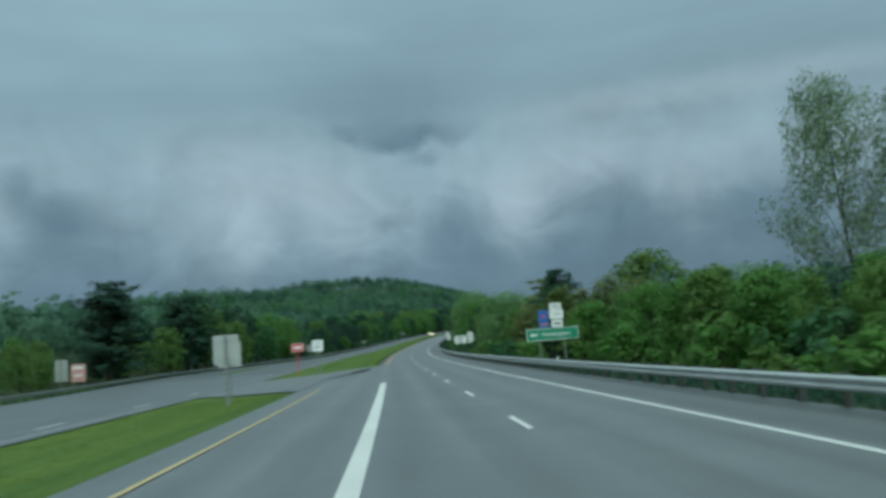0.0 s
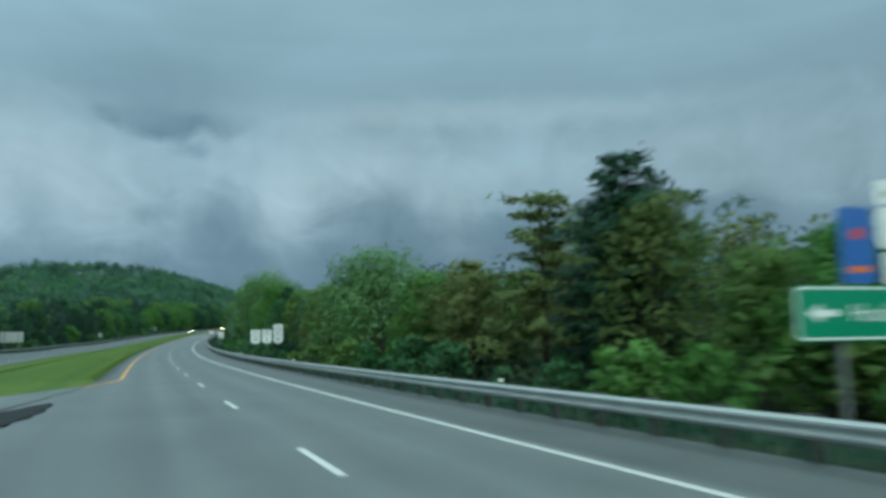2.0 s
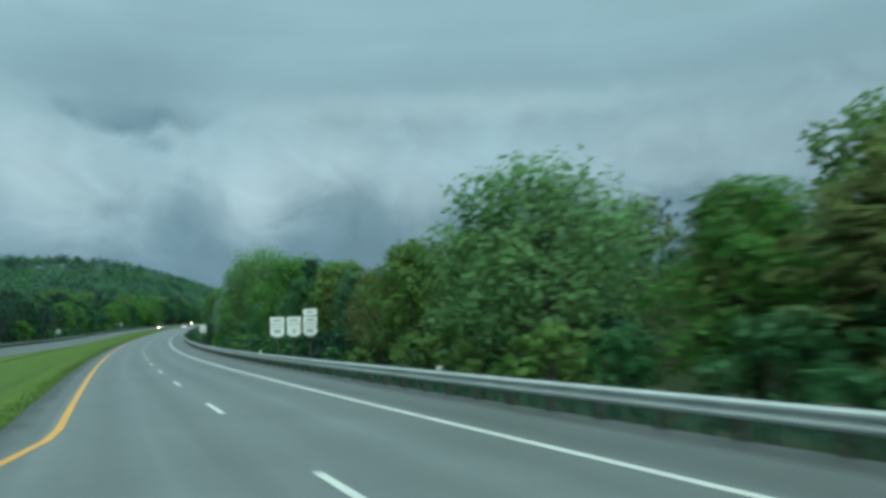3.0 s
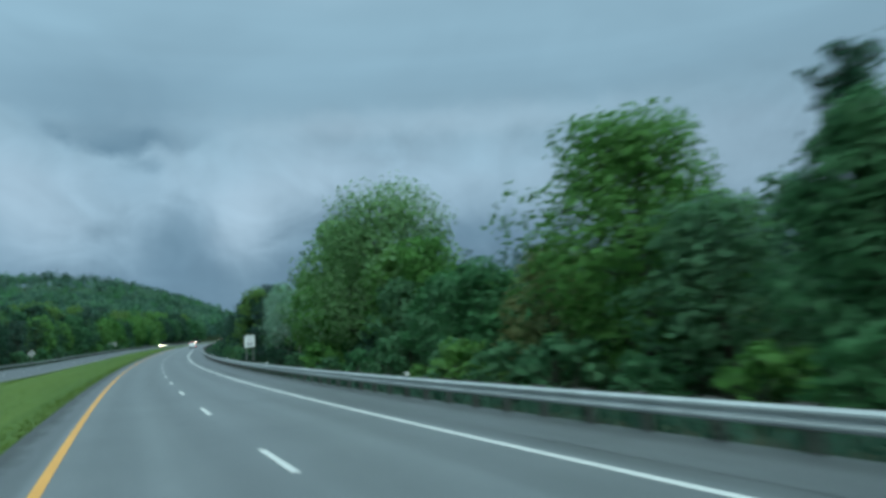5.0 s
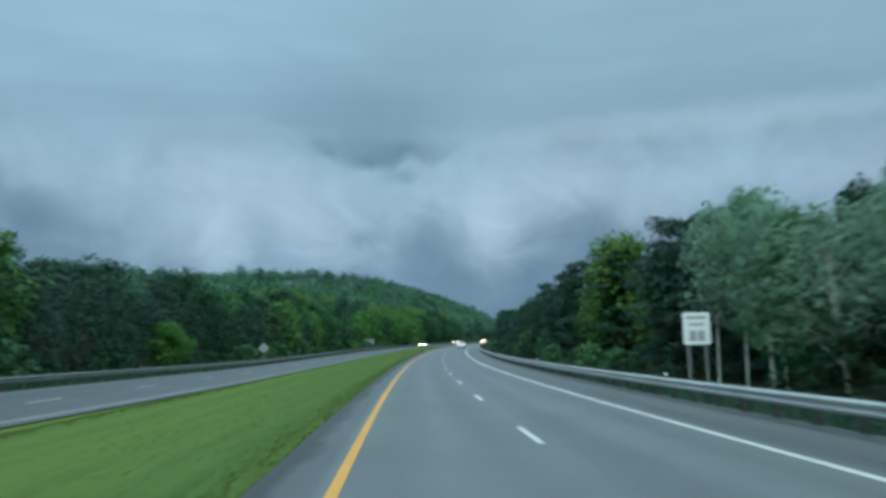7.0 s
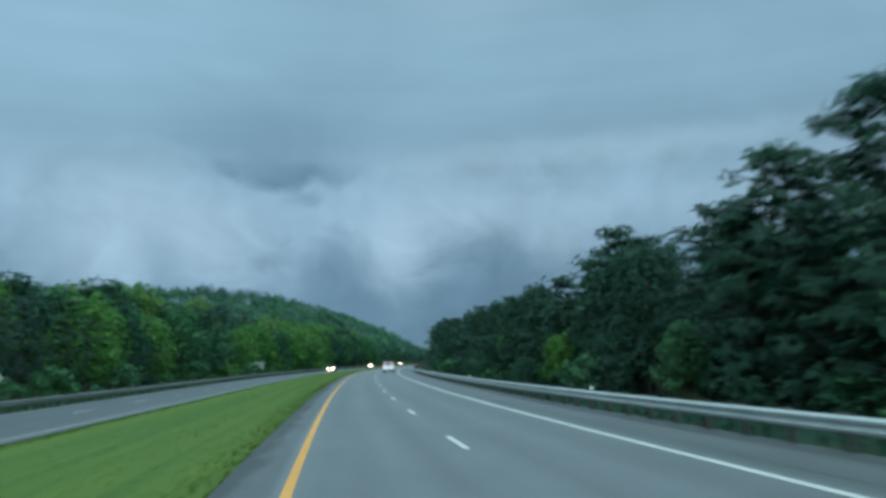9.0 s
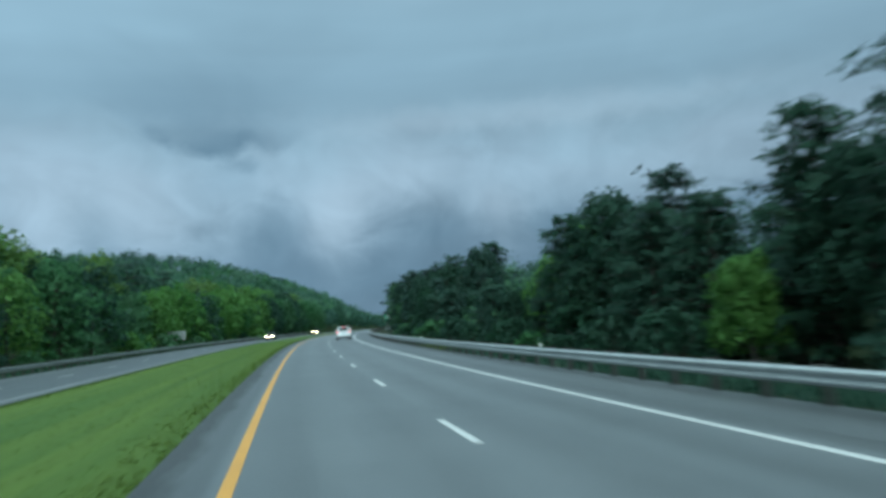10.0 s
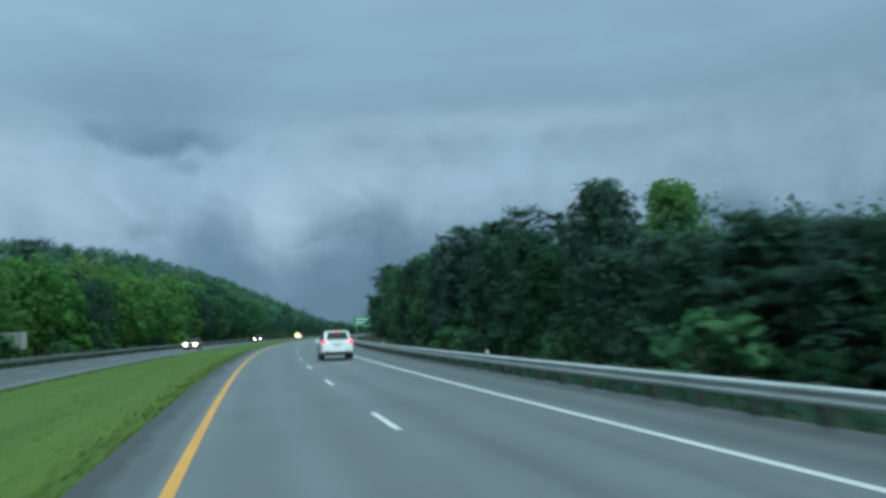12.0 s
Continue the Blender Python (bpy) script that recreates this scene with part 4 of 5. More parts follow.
# ---------------------------------------------------------------- cars
def ring(y, w, zb, zt, r, seg=3):
    return [(x, y, z) for x, z in round_rect(-w, w, zb, zt, r, seg)]


def loft(rings):
    n = len(rings[0])
    v = [p for r in rings for p in r]
    f = []
    for i in range(len(rings) - 1):
        for j in range(n):
            k = (j + 1) % n
            f.append((i * n + j, i * n + k, (i + 1) * n + k, (i + 1) * n + j))
    f.append(tuple(reversed(range(n))))
    f.append(tuple(range((len(rings) - 1) * n, len(rings) * n)))
    return v, f


def panel4(a, b, c, d, t):
    """A thin pane with corners a b c d and thickness t."""
    a, b, c, d = (Vector(p) for p in (a, b, c, d))
    nrm = (b - a).cross(d - a).normalized() * t
    v = [tuple(p) for p in (a, b, c, d)] + [tuple(p + nrm) for p in (a, b, c, d)]
    return v, [(0, 1, 2, 3), (7, 6, 5, 4), (0, 4, 5, 1), (1, 5, 6, 2), (2, 6, 7, 3), (3, 7, 4, 0)]


def car(m, paint, label, heads_on, tails_on, group=""):
    """A mid-size sport utility car, 4.6 m long; y is its way ahead."""
    t = thing("car", m, label, "car", group)
    body = part("body", loft([ring(-2.30, 0.78, 0.42, 0.92, 0.12), ring(-2.24, 0.88, 0.34, 1.02, 0.16), ring(-2.0, 0.92, 0.28, 1.08, 0.18), ring(-1.2, 0.93, 0.24, 1.08, 0.18),
                              ring(0.6, 0.93, 0.24, 1.06, 0.18), ring(1.3, 0.92, 0.26, 1.00, 0.2), ring(2.0, 0.88, 0.30, 0.92, 0.2), ring(2.26, 0.78, 0.36, 0.80, 0.18), ring(2.32, 0.66, 0.42, 0.70, 0.12)]),
                paint, t, smooth_faces=True)
    cabin = part("cabin", loft([ring(-2.20, 0.76, 0.95, 1.12, 0.06), ring(-2.12, 0.76, 0.95, 1.30, 0.12), ring(-1.92, 0.72, 0.95, 1.56, 0.16), ring(-1.5, 0.72, 0.95, 1.64, 0.18), ring(-0.4, 0.72, 0.95, 1.66, 0.18),
                                ring(0.25, 0.72, 0.95, 1.58, 0.18), ring(0.75, 0.74, 0.95, 1.28, 0.14), ring(1.1, 0.76, 0.95, 1.04, 0.04)]), paint, t, smooth_faces=True)
    gl = glass_dark()
    part("rear_window", panel4((-0.62, -2.19, 1.13), (0.62, -2.19, 1.13), (0.55, -1.99, 1.52), (-0.55, -1.99, 1.52), 0.075), gl, cabin)
    part("windscreen", panel4((0.66, 1.02, 1.06), (-0.66, 1.02, 1.06), (-0.58, 0.30, 1.55), (0.58, 0.30, 1.55), 0.075), gl, cabin)
    for sx in (-1, 1):
        for y0, y1, z1 in ((-1.85, -1.15, 1.48), (-1.05, -0.15, 1.54), (-0.05, 0.6, 1.50)):
            part("side_window", panel4((sx * 0.775, y0, 1.10), (sx * 0.775, y1, 1.10), (sx * 0.735, y1 - 0.12, z1), (sx * 0.735, y0 + 0.06, z1), 0.012 * sx), gl, cabin)
        part("tail_lamp", box(sx * 0.77 - 0.10, sx * 0.77 + 0.10, -2.30, -2.16, 0.90, 1.05, 0.03), TAIL_LIT if tails_on else SIGN_RED, t, "red tail lamp")
        part("head_lamp", box(sx * 0.66 - 0.15, sx * 0.66 + 0.15, 2.14, 2.34, 0.60, 0.78, 0.04), HEAD_LIT if heads_on else HEAD_OFF, t, "round head lamp")
        part("mirror", box(sx * 1.0 - 0.09, sx * 1.0 + 0.09, 0.55, 0.70, 1.05, 1.22, 0.03), paint, t)
        part("roof_rail", tube([(sx * 0.62, -1.6, 1.62), (sx * 0.62, -1.4, 1.70), (sx * 0.62, 0.0, 1.71), (sx * 0.62, 0.2, 1.62)], [0.018] * 4, 6), PLASTIC, t)
        part("bumper_reflector", box(sx * 0.62 - 0.1, sx * 0.62 + 0.1, -2.375, -2.34, 0.46, 0.50), SIGN_RED, t)
    part("rear_bumper", box(-0.84, 0.84, -2.36, -2.14, 0.40, 0.66, 0.05), paint, t)
    part("rear_valance", box(-0.74, 0.74, -2.33, -2.12, 0.26, 0.40, 0.03), PLASTIC, t)
    part("front_grille", box(-0.45, 0.45, 2.24, 2.35, 0.40, 0.66, 0.03), PLASTIC, t)
    part("number_plate", box(-0.16, 0.16, -2.335, -2.30, 0.72, 0.86), PLATE, t, "blank pale plate")
    part("tailgate_trim", box(-0.36, 0.36, -2.33, -2.28, 0.90, 0.94), RIM, t)
    part("high_brake_lamp", box(-0.16, 0.16, -2.02, -1.94, 1.555, 1.585), TAIL_LIT if tails_on else SIGN_RED, t)
    for sx in (-1, 1):
        for y in (-1.42, 1.42):
            wheel = part("wheel", tube([(sx * 0.72, y, 0.34), (sx * 0.76, y, 0.34), (sx * 0.90, y, 0.34), (sx * 0.94, y, 0.34)], [0.30, 0.34, 0.34, 0.30], 20), RUBBER, t)
            part("rim", tube([(sx * 0.93, y, 0.34), (sx * 0.955, y, 0.34)], [0.21, 0.19], 14), RIM, wheel)
            part("wheel_arch", tube([(sx * 0.915, y - 0.42, 0.34), (sx * 0.925, y - 0.30, 0.64), (sx * 0.93, y, 0.77), (sx * 0.925, y + 0.30, 0.64), (sx * 0.915, y + 0.42, 0.34)], [0.035] * 5, 6), PLASTIC, t)
    return t


car(place(393.5, -1.95, 0.0), CAR_WHITE, "white sport utility car with lit tail lamps on the asphalt", False, True)
car(place(462.0, 15.1, -0.19, 180), CAR_DARK, "oncoming dark car with its headlamps on", True, False, "oncoming cars")
car(place(560.0, 18.4, -0.19, 180), CAR_DARK, "far oncoming car with bright headlamps", True, False, "oncoming cars")
car(place(610.0, 15.1, -0.19, 180), CAR_RED, "far oncoming red car with bright headlamps", True, False, "oncoming cars")


# ---------------------------------------------------------------- trees
def cards(centres, sizes, rng, droop=0.0, narrow=0.55, out=None, flat=0.0):
    """Leaf sprays: one bent four-sided leaf mass per centre. out: which way the crown's surface looks there."""
    n = len(centres)
    a = rng.normal(size=(n, 3))
    a[:, 2] = a[:, 2] * 0.6 - droop
    b = rng.normal(size=(n, 3))
    if out is not None and flat:
        u = out / (np.linalg.norm(out, axis=1)[:, None] + 1e-6)
        a -= flat * (a * u).sum(1)[:, None] * u
        b -= flat * (b * u).sum(1)[:, None] * u
    a /= np.linalg.norm(a, axis=1)[:, None]
    b -= (b * a).sum(1)[:, None] * a
    b /= np.linalg.norm(b, axis=1)[:, None]
    if out is not None:
        flip = (np.cross(a, b) * out).sum(1) < 0
        b[flip] *= -1
    s = sizes[:, None]
    c = -np.cross(a, b) * s * 0.18
    p0, p1 = centres - a * s * 0.5, centres + b * s * 0.5 * narrow + c
    p2, p3 = centres + a * s * 0.5, centres - b * s * 0.5 * narrow + c
    v = np.stack([p0, p3, p2, p1], 1).reshape(-1, 3)
    i = np.arange(n) * 4
    f = np.stack([i, i + 1, i + 2, i + 3], 1)
    return v, f


def foliage_mesh(name, centres, sizes, rng, mat, out, droop=0.0, narrow=0.55):
    """Leaf mesh whose shading follows the crown's rounded lumps."""
    v, f = cards(centres, sizes, rng, droop, narrow, out, 0.6)
    me = mesh_of(name, v, f, mat, True)
    soft = out * 0.75 + rng.normal(size=out.shape) * 0.15
    soft /= np.linalg.norm(soft, axis=1)[:, None]
    me.normals_split_custom_set_from_vertices(np.repeat(soft, 4, axis=0).tolist())
    return me


def broad_crown(rng, height, width, base, lobes, per, leaf, squash=0.9, gap=0.0):
    """Lumpy crown: leaf sprays on the shells of many lobes."""
    cs, ss, ns, tips = [], [], [], []
    for i in range(lobes):
        u = (i + 0.5) / lobes
        z = base + (height - base) * (0.08 + 0.84 * u ** 0.85)
        rel = (z - base) / (height - base)
        rmax = width * 0.5 * math.sin(math.pi * min(1, 0.16 + 0.80 * rel) ** 0.85) ** 0.8
        ang = i * 2.39996 + rng.uniform(-0.5, 0.5)
        rr = rmax * rng.uniform(0.30, 0.85)
        c = np.array([rr * math.cos(ang), rr * math.sin(ang), z])
        lr = width * rng.uniform(0.11, 0.21) * (1.2 - 0.3 * rel)
        n = int(per * rng.uniform(0.7, 1.3))
        d = rng.normal(size=(n, 3))
        d /= np.linalg.norm(d, axis=1)[:, None]
        rad = lr * (rng.uniform(0.25, 1.0, size=n) ** 0.45)
        pts = c + d * rad[:, None] * np.array([1, 1, squash])
        out = rng.random(n) < 0.04
        pts[out] += d[out] * lr * 0.25
        cs.append(pts)
        ss.append(leaf * rng.uniform(0.6, 1.3, size=n))
        axis = c * np.array([1, 1, 0.0]) / (np.linalg.norm(c[:2]) + 0.3)
        ns.append(d * 0.75 + axis * 0.35 + np.array([0, 0, 0.25]))
        tips.append(c)
    return np.concatenate(cs), np.concatenate(ss), np.concatenate(ns), tips


def trunk_geo(rng, height, girth, base, tips, every=3):
    pts = [(0, 0, -0.6), (0.02, 0, 0.4), (rng.uniform(-.1, .1), rng.uniform(-.1, .1), base), (rng.uniform(-.25, .25), rng.uniform(-.25, .25), height * 0.6), (rng.uniform(-.3, .3), rng.uniform(-.3, .3), height * 0.9)]
    geos = [tube(pts, [girth * 1.25, girth, girth * 0.8, girth * 0.45, 0.03], 7)]
    for k, c in enumerate(tips):
        if k % every == 0:
            z0 = max(base * 0.8, c[2] - 0.35 * height * rng.uniform(0.3, 0.8))
            geos.append(tube([(0, 0, z0), (c[0] * 0.5, c[1] * 0.5, z0 + (c[2] - z0) * 0.65), tuple(c)], [girth * 0.32, girth * 0.2, 0.02], 4))
    return join(*geos)


def broadleaf(kind, seed, height, width, base, lobes, per, leaf, label):
    rng = np.random.default_rng(seed)
    t = thing("deciduous_tree", Matrix.Identity(4), label, "tree", "roadside trees")
    c, s, nrm, tips = broad_crown(rng, height, width, base, lobes, per, leaf)
    thin = kind in ("pale", "airy")
    part("trunk", trunk_geo(rng, height, (0.008 if kind == "airy" else 0.009 if thin else 0.02) * height, base, tips, 4 if kind == "airy" else 2 if thin else 3), PALE_BARK if kind == "pale" else BARK, t)
    part("crown", foliage_mesh("crown", c, s, rng, LEAF[kind], nrm), None, t)
    return t


def pine(seed, height, width, base, label, kind="needle", layers=15, per=14):
    """Ragged pine: whorls of nearly level boughs, each a spray of needles."""
    rng = np.random.default_rng(seed)
    t = thing("pine_tree", Matrix.Identity(4), label, "tree", "roadside pines")
    geos = [tube([(0, 0, -0.6), (0.03, 0.02, height * 0.4), (0.08, -0.05, height * 0.98)], [0.018 * height, 0.013 * height, 0.02], 7)]
    cs, ss, ns = [], [], []
    for i in range(layers):
        u = (i + 0.4) / layers
        z = base + (height - base) * u
        reach = width * 0.5 * 1.2 * (1.03 - u) ** 0.5 * (0.62 + 0.45 * u) * rng.uniform(0.65, 1.15)
        for j in range(rng.integers(4, 7)):
            ang = j * 1.25 + i * 0.8 + rng.uniform(-0.3, 0.3)
            ln = reach * rng.uniform(0.5, 1.15) + 0.15
            rise = rng.uniform(-0.05, 0.30) * ln
            end = np.array([math.cos(ang) * ln, math.sin(ang) * ln, z + rise])
            geos.append(tube([(0, 0, z), tuple(end * np.array([0.55, 0.55, 1]) - np.array([0, 0, 0.25 * rise])), tuple(end)], [0.05, 0.03, 0.01], 4, False))
            n = int(per * (0.5 + ln / (width * 0.5)))
            w = rng.uniform(0.25, 1.05, size=n)
            p = np.stack([end[0] * w, end[1] * w, z + rise * w], 1) + rng.normal(size=(n, 3)) * np.array([0.22, 0.22, 0.12]) * (0.5 + 0.12 * height / 2)
            cs.append(p)
            q = p - np.array([end[0] * 0.55, end[1] * 0.55, z - 0.35])
            ns.append(q / (np.linalg.norm(q, axis=1)[:, None] + 0.01) + np.array([0, 0, 0.35]))
            ss.append(rng.uniform(0.45, 0.95, size=n) * (0.6 + 0.05 * height))
    c, s = np.concatenate(cs), np.concatenate(ss)
    part("trunk", join(*geos), BARK, t)
    part("crown", foliage_mesh("crown", c, s, rng, LEAF[kind], np.concatenate(ns), 0.0, 0.42), None, t)
    return t


def bush(kind, seed, label):
    rng = np.random.default_rng(seed)
    t = thing("shrub", Matrix.Identity(4), label, "shrub", "roadside shrubs")
    c, s, nrm, tips = broad_crown(rng, 2.0, 2.6, 0.05, 12, 34, 0.36, 0.8)
    stems = join(*[tube([(0, 0, -0.3), (c_[0] * 0.5, c_[1] * 0.5, c_[2] * 0.6), tuple(c_)], [0.04, 0.025, 0.008], 5) for c_ in tips[::2]])
    part("woody_base", stems, BARK, t)
    part("foliage", foliage_mesh("foliage", c, s, rng, LEAF[kind], nrm), None, t)
    return t


LABELS = {
    "bright": "bright spring-green leafy tree beside the road",
    "mid": "mid-green broad-leaved tree with a full crown",
    "fresh": "yellow-green leafy tree with fresh spring leaves",
    "dark": "dark green broad-leaved tree at the wood's edge",
    "pale": "pale feathery tree with young grey-green leaves",
    "olive": "olive-brown tree with thin spring leaves",
    "needle": "dark ragged pine at the wood's edge",
    "layered": "olive-tinged conifer with level layered boughs",
}
PROTO, LITE = {}, {}
for kind_ in ("bright", "mid", "fresh", "dark", "pale", "olive"):
    PROTO[kind_] = []
    for v_ in range(3):
        dens = {"pale": 29, "olive": 40}.get(kind_, 56)
        wd = (6.4, 7.4, 5.6)[v_]
        PROTO[kind_].append((broadleaf(kind_, 11 + 7 * v_ + len(kind_), 10.0, wd, (1.4, 0.9, 2.0)[v_] + (1.6 if kind_ == "pale" else 0.0), 46 + 4 * v_, int(dens * 1.45), 0.47, LABELS[kind_]), 10.0))
    LITE[kind_] = [(broadleaf(kind_, 91 + 7 * v_ + len(kind_), 10.0, (6.8, 7.6)[v_], (1.0, 0.6)[v_], 34, int(dens * 0.63), 0.69, LABELS[kind_]), 10.0) for v_ in range(2)]
PROTO["needle"] = [(pine(31 + v_, 10.0, (6.4, 7.4, 5.6)[v_], (0.8, 0.5, 1.6)[v_], LABELS["needle"], per=22), 10.0) for v_ in range(3)]
LITE["needle"] = [(pine(61 + v_, 10.0, (6.6, 7.4)[v_], 0.6, LABELS["needle"], layers=13, per=11), 10.0) for v_ in range(2)]
PROTO["layered"] = [(pine(41 + v_, 10.0, (7.6, 8.4)[v_], 1.6, LABELS["layered"], "olive", layers=11, per=24), 10.0) for v_ in range(2)]
LITE["layered"] = LITE["olive"]
BUSH = {k: [bush(k, 50 + i, lab) for i in range(2)] for k, lab in (("bright", "bright green shrub behind the guardrail"), ("fresh", "yellow-green undergrowth behind the guardrail"), ("mid", "green tangle of undergrowth behind the guardrail"), ("dark", "dark low shrub behind the guardrail"))}
USED = set()
RND = random.Random(17)


def plant(proto, s, o, top, spread=1.0, height=10.0):
    """Stand a tree so that its top is `top` metres above the road there."""
    gz = ground_z(s, o)
    k = max(0.2, (top - gz) / height)
    m = place(s, o, gz - 0.05, RND.uniform(0, 360)) @ pose(0, 0, 0, RND.uniform(-3, 3), RND.uniform(-3, 3), 0) @ Matrix.Diagonal((k * spread, k * spread, k, 1))
    if proto.name not in USED:
        USED.add(proto.name)
        proto.matrix_basis = m
        return proto
    return copy_thing(proto, m @ Matrix.Diagonal((1 / proto.scale[0], 1 / proto.scale[1], 1 / proto.scale[2], 1)))


def grow(kind, s, o, top, spread=1.0, stock=PROTO):
    p, h = RND.choice(stock[kind])
    return plant(p, s, o, top, spread, h)


# height of the wood's edge along the shoulder, and what grows where
EDGE_S = (0, 35, 50, 62, 72, 80, 87, 92, 96, 103, 108, 116, 124, 132, 138, 141, 146, 150, 158, 164, 171, 178, 185, 193, 201, 208, 216, 226, 238, 250, 258, 266, 276, 286, 300, 312, 324, 331, 337, 346, 362, 374, 384, 394, 405, 416, 440, 470, 520, 620)
EDGE_H = (4.0, 4.3, 4.8, 5.0, 5.4, 7.6, 7.6, 5.4, 5.9, 6.2, 7.2, 7.6, 7.8, 7.0, 6.2, 5.8, 6.6, 7.2, 5.8, 7.6, 6.0, 5.3, 5.6, 9.0, 8.0, 8.2, 8.4, 7.2, 8.4, 9.2, 7.6, 6.6, 7.6, 8.9, 8.7, 7.4, 7.4, 6.2, 4.6, 4.6, 4.8, 5.0, 7.0, 9.0, 10.6, 9.6, 10.8, 11.5, 11.5, 11.0)
REGIONS = ((0, 75, ("fresh", "fresh", "bright")), (75, 104, ("olive", "layered", "olive", "olive")), (104, 114, ("bright",)), (114, 134, ("fresh", "olive", "fresh", "olive")), (134, 160, ("mid", "mid", "bright", "olive")),
           (160, 200, ("mid", "bright", "mid")), (200, 212, ("mid", "bright")), (212, 235, ("pale", "pale", "mid")), (235, 262, ("dark", "needle")),
           (262, 284, ("dark", "needle", "needle")), (284, 336, ("needle", "dark", "needle", "needle")), (336, 420, ("needle", "needle", "dark", "dark")), (420, 640, ("dark", "needle", "mid")))


def kind_at(s):
    for a, b, ks in REGIONS:
        if a <= s < b:
            return RND.choice(ks)
    return "dark"


# trees that stand out: kind, along, across, height of the top, spread
NEAR_TREES = (
    ("needle", 80, -14.2, 8.6, 1.15), ("layered", 86.8, -14.2, 8.3, 1.25), ("layered", 94.5, -13.6, 6.0, 1.25), ("bright", 99.0, -13.0, 5.6, 1.2), ("fresh", 144.0, -13.8, 7.4, 1.35), ("bright", 148.8, -14.6, 7.8, 0.9), ("needle", 152.2, -13.8, 8.2, 0.75), ("needle", 82.0, -14.4, 7.2, 0.85), ("mid", 157.5, -13.6, 5.6, 1.25), ("olive", 167.5, -13.4, 5.4, 1.3),
    ("bright", 190.5, -14.5, 8.0, 1.2), ("pale", 57, -20.0, 5.9, 0.9), ("pale", 49, -19.5, 5.6, 0.9), ("bright", 187, -15.6, 8.4, 1.0),
    ("fresh", 108.5, -33.0, 12.8, 1.45),
)
MIDWAY_TREES = (
    ("bright", 204.5, -14.4, 12.0, 1.15), ("bright", 216, -13.8, 8.8, 1.1), ("needle", 246.5, -13.6, 9.6, 1.0), ("needle", 243.5, -15.2, 9.2, 0.9), ("fresh", 255.5, -12.8, 9.9, 1.15),
    ("pale", 232, -13.4, 8.8, 1.0), ("pale", 234.5, -13.2, 8.8, 0.9), ("pale", 224, -15.0, 7.2, 1.0), ("dark", 227.5, -15.0, 8.0, 0.8), ("pale", 229.0, -12.6, 7.6, 0.8), ("pale", 237.5, -13.0, 8.9, 0.85), ("needle", 302, -13.6, 9.3, 1.0),
    ("needle", 309, -14.6, 8.3, 1.0), ("needle", 330, -13.8, 6.6, 1.1), ("needle", 321, -14.8, 8.4, 1.0), ("bright", 338.0, -14.4, 6.0, 0.9), ("needle", 331.0, -13.4, 7.6, 1.0), ("needle", 277.5, -14.2, 9.9, 1.2), ("needle", 283, -13.8, 9.2, 1.1), ("dark", 326.5, -14.0, 8.4, 1.1),
    ("needle", 405, -24.0, 13.0, 1.1), ("dark", 399, -22.0, 12.0, 1.1), ("bright", 447, -51.0, 20.8, 1.1),
    ("bright", 309, -11.6, 3.4, 1.2), ("mid", 288.5, -11.4, 3.2, 1.2),
)
FAR_SIDE_TREES = (
    ("needle", 109, 39.5, 13.6, 1.6), ("needle", 113, 41.0, 12.0, 1.5), ("dark", 149, 40.0, 14.6, 1.25), ("needle", 144.5, 40.5, 12.6, 1.5), ("fresh", 158, 41.0, 13.0, 1.5), ("bright", 250, 31.0, 10.5, 1.4),
    ("bright", 280, 28.0, 4.9, 1.5),
)
for row_ in NEAR_TREES + MIDWAY_TREES + FAR_SIDE_TREES:
    grow(*row_)
# two tall airy trees that rise behind the rest
for s_, o_, top_, seed_ in ((53.0, -29.0, 18.8, 5), (49.0, -33.5, 19.4, 6)):
    plant(broadleaf("airy", 200 + seed_, 24.0, 15.5, 4.0, 34, 340, 0.52, "tall airy tree with thin young leaves above the wood"), s_, o_, top_, 0.78, 24.0)
# a tall green tree over the edge of the wood
plant(broadleaf("spring", 231, 13.0, 10.5, 1.6, 84, 165, 0.34, "tall green tree with soft drooping spring leaves"), 195.5, -15.0, 13.0, 1.22, 13.0)
# two full round crowns that stand out of the edge
plant(broadleaf("spring", 241, 8.2, 8.0, 0.7, 66, 130, 0.30, "round fresh green tree with a dense spring crown"), 110.8, -13.6, 8.3, 1.3, 8.2)
plant(broadleaf("bright", 243, 9.4, 7.0, 0.6, 72, 150, 0.28, "tall bright green tree with a dense leafy crown"), 162.0, -14.2, 9.4, 1.28, 9.4)
# first row
s_ = 22.0
while s_ < 600:
    if any(abs(s_ - q) < d for q, d in ((87, 4), (109, 5), (164, 8), (197, 9), (250, 4), (216, 3))):
        s_ += 2.0
        continue
    h_ = float(np.interp(s_, EDGE_S, EDGE_H))
    RND.seed(int(s_ * 8) + 3)
    step_ = RND.uniform(3.2, 5.4)
    grow(kind_at(s_), s_, -RND.uniform(12.2, 15.5) - (5.0 if 460 < s_ < 530 else 3.0 if 44 < s_ < 68 else 0.0), h_ * (RND.uniform(0.68, 1.12) if s_ < 75 else RND.uniform(0.80, 1.02)), RND.uniform(0.95, 1.25) * (1.2 if h_ < 6 else 1.0))
    s_ += step_ * (1.0 if s_ < 430 else 1.5)
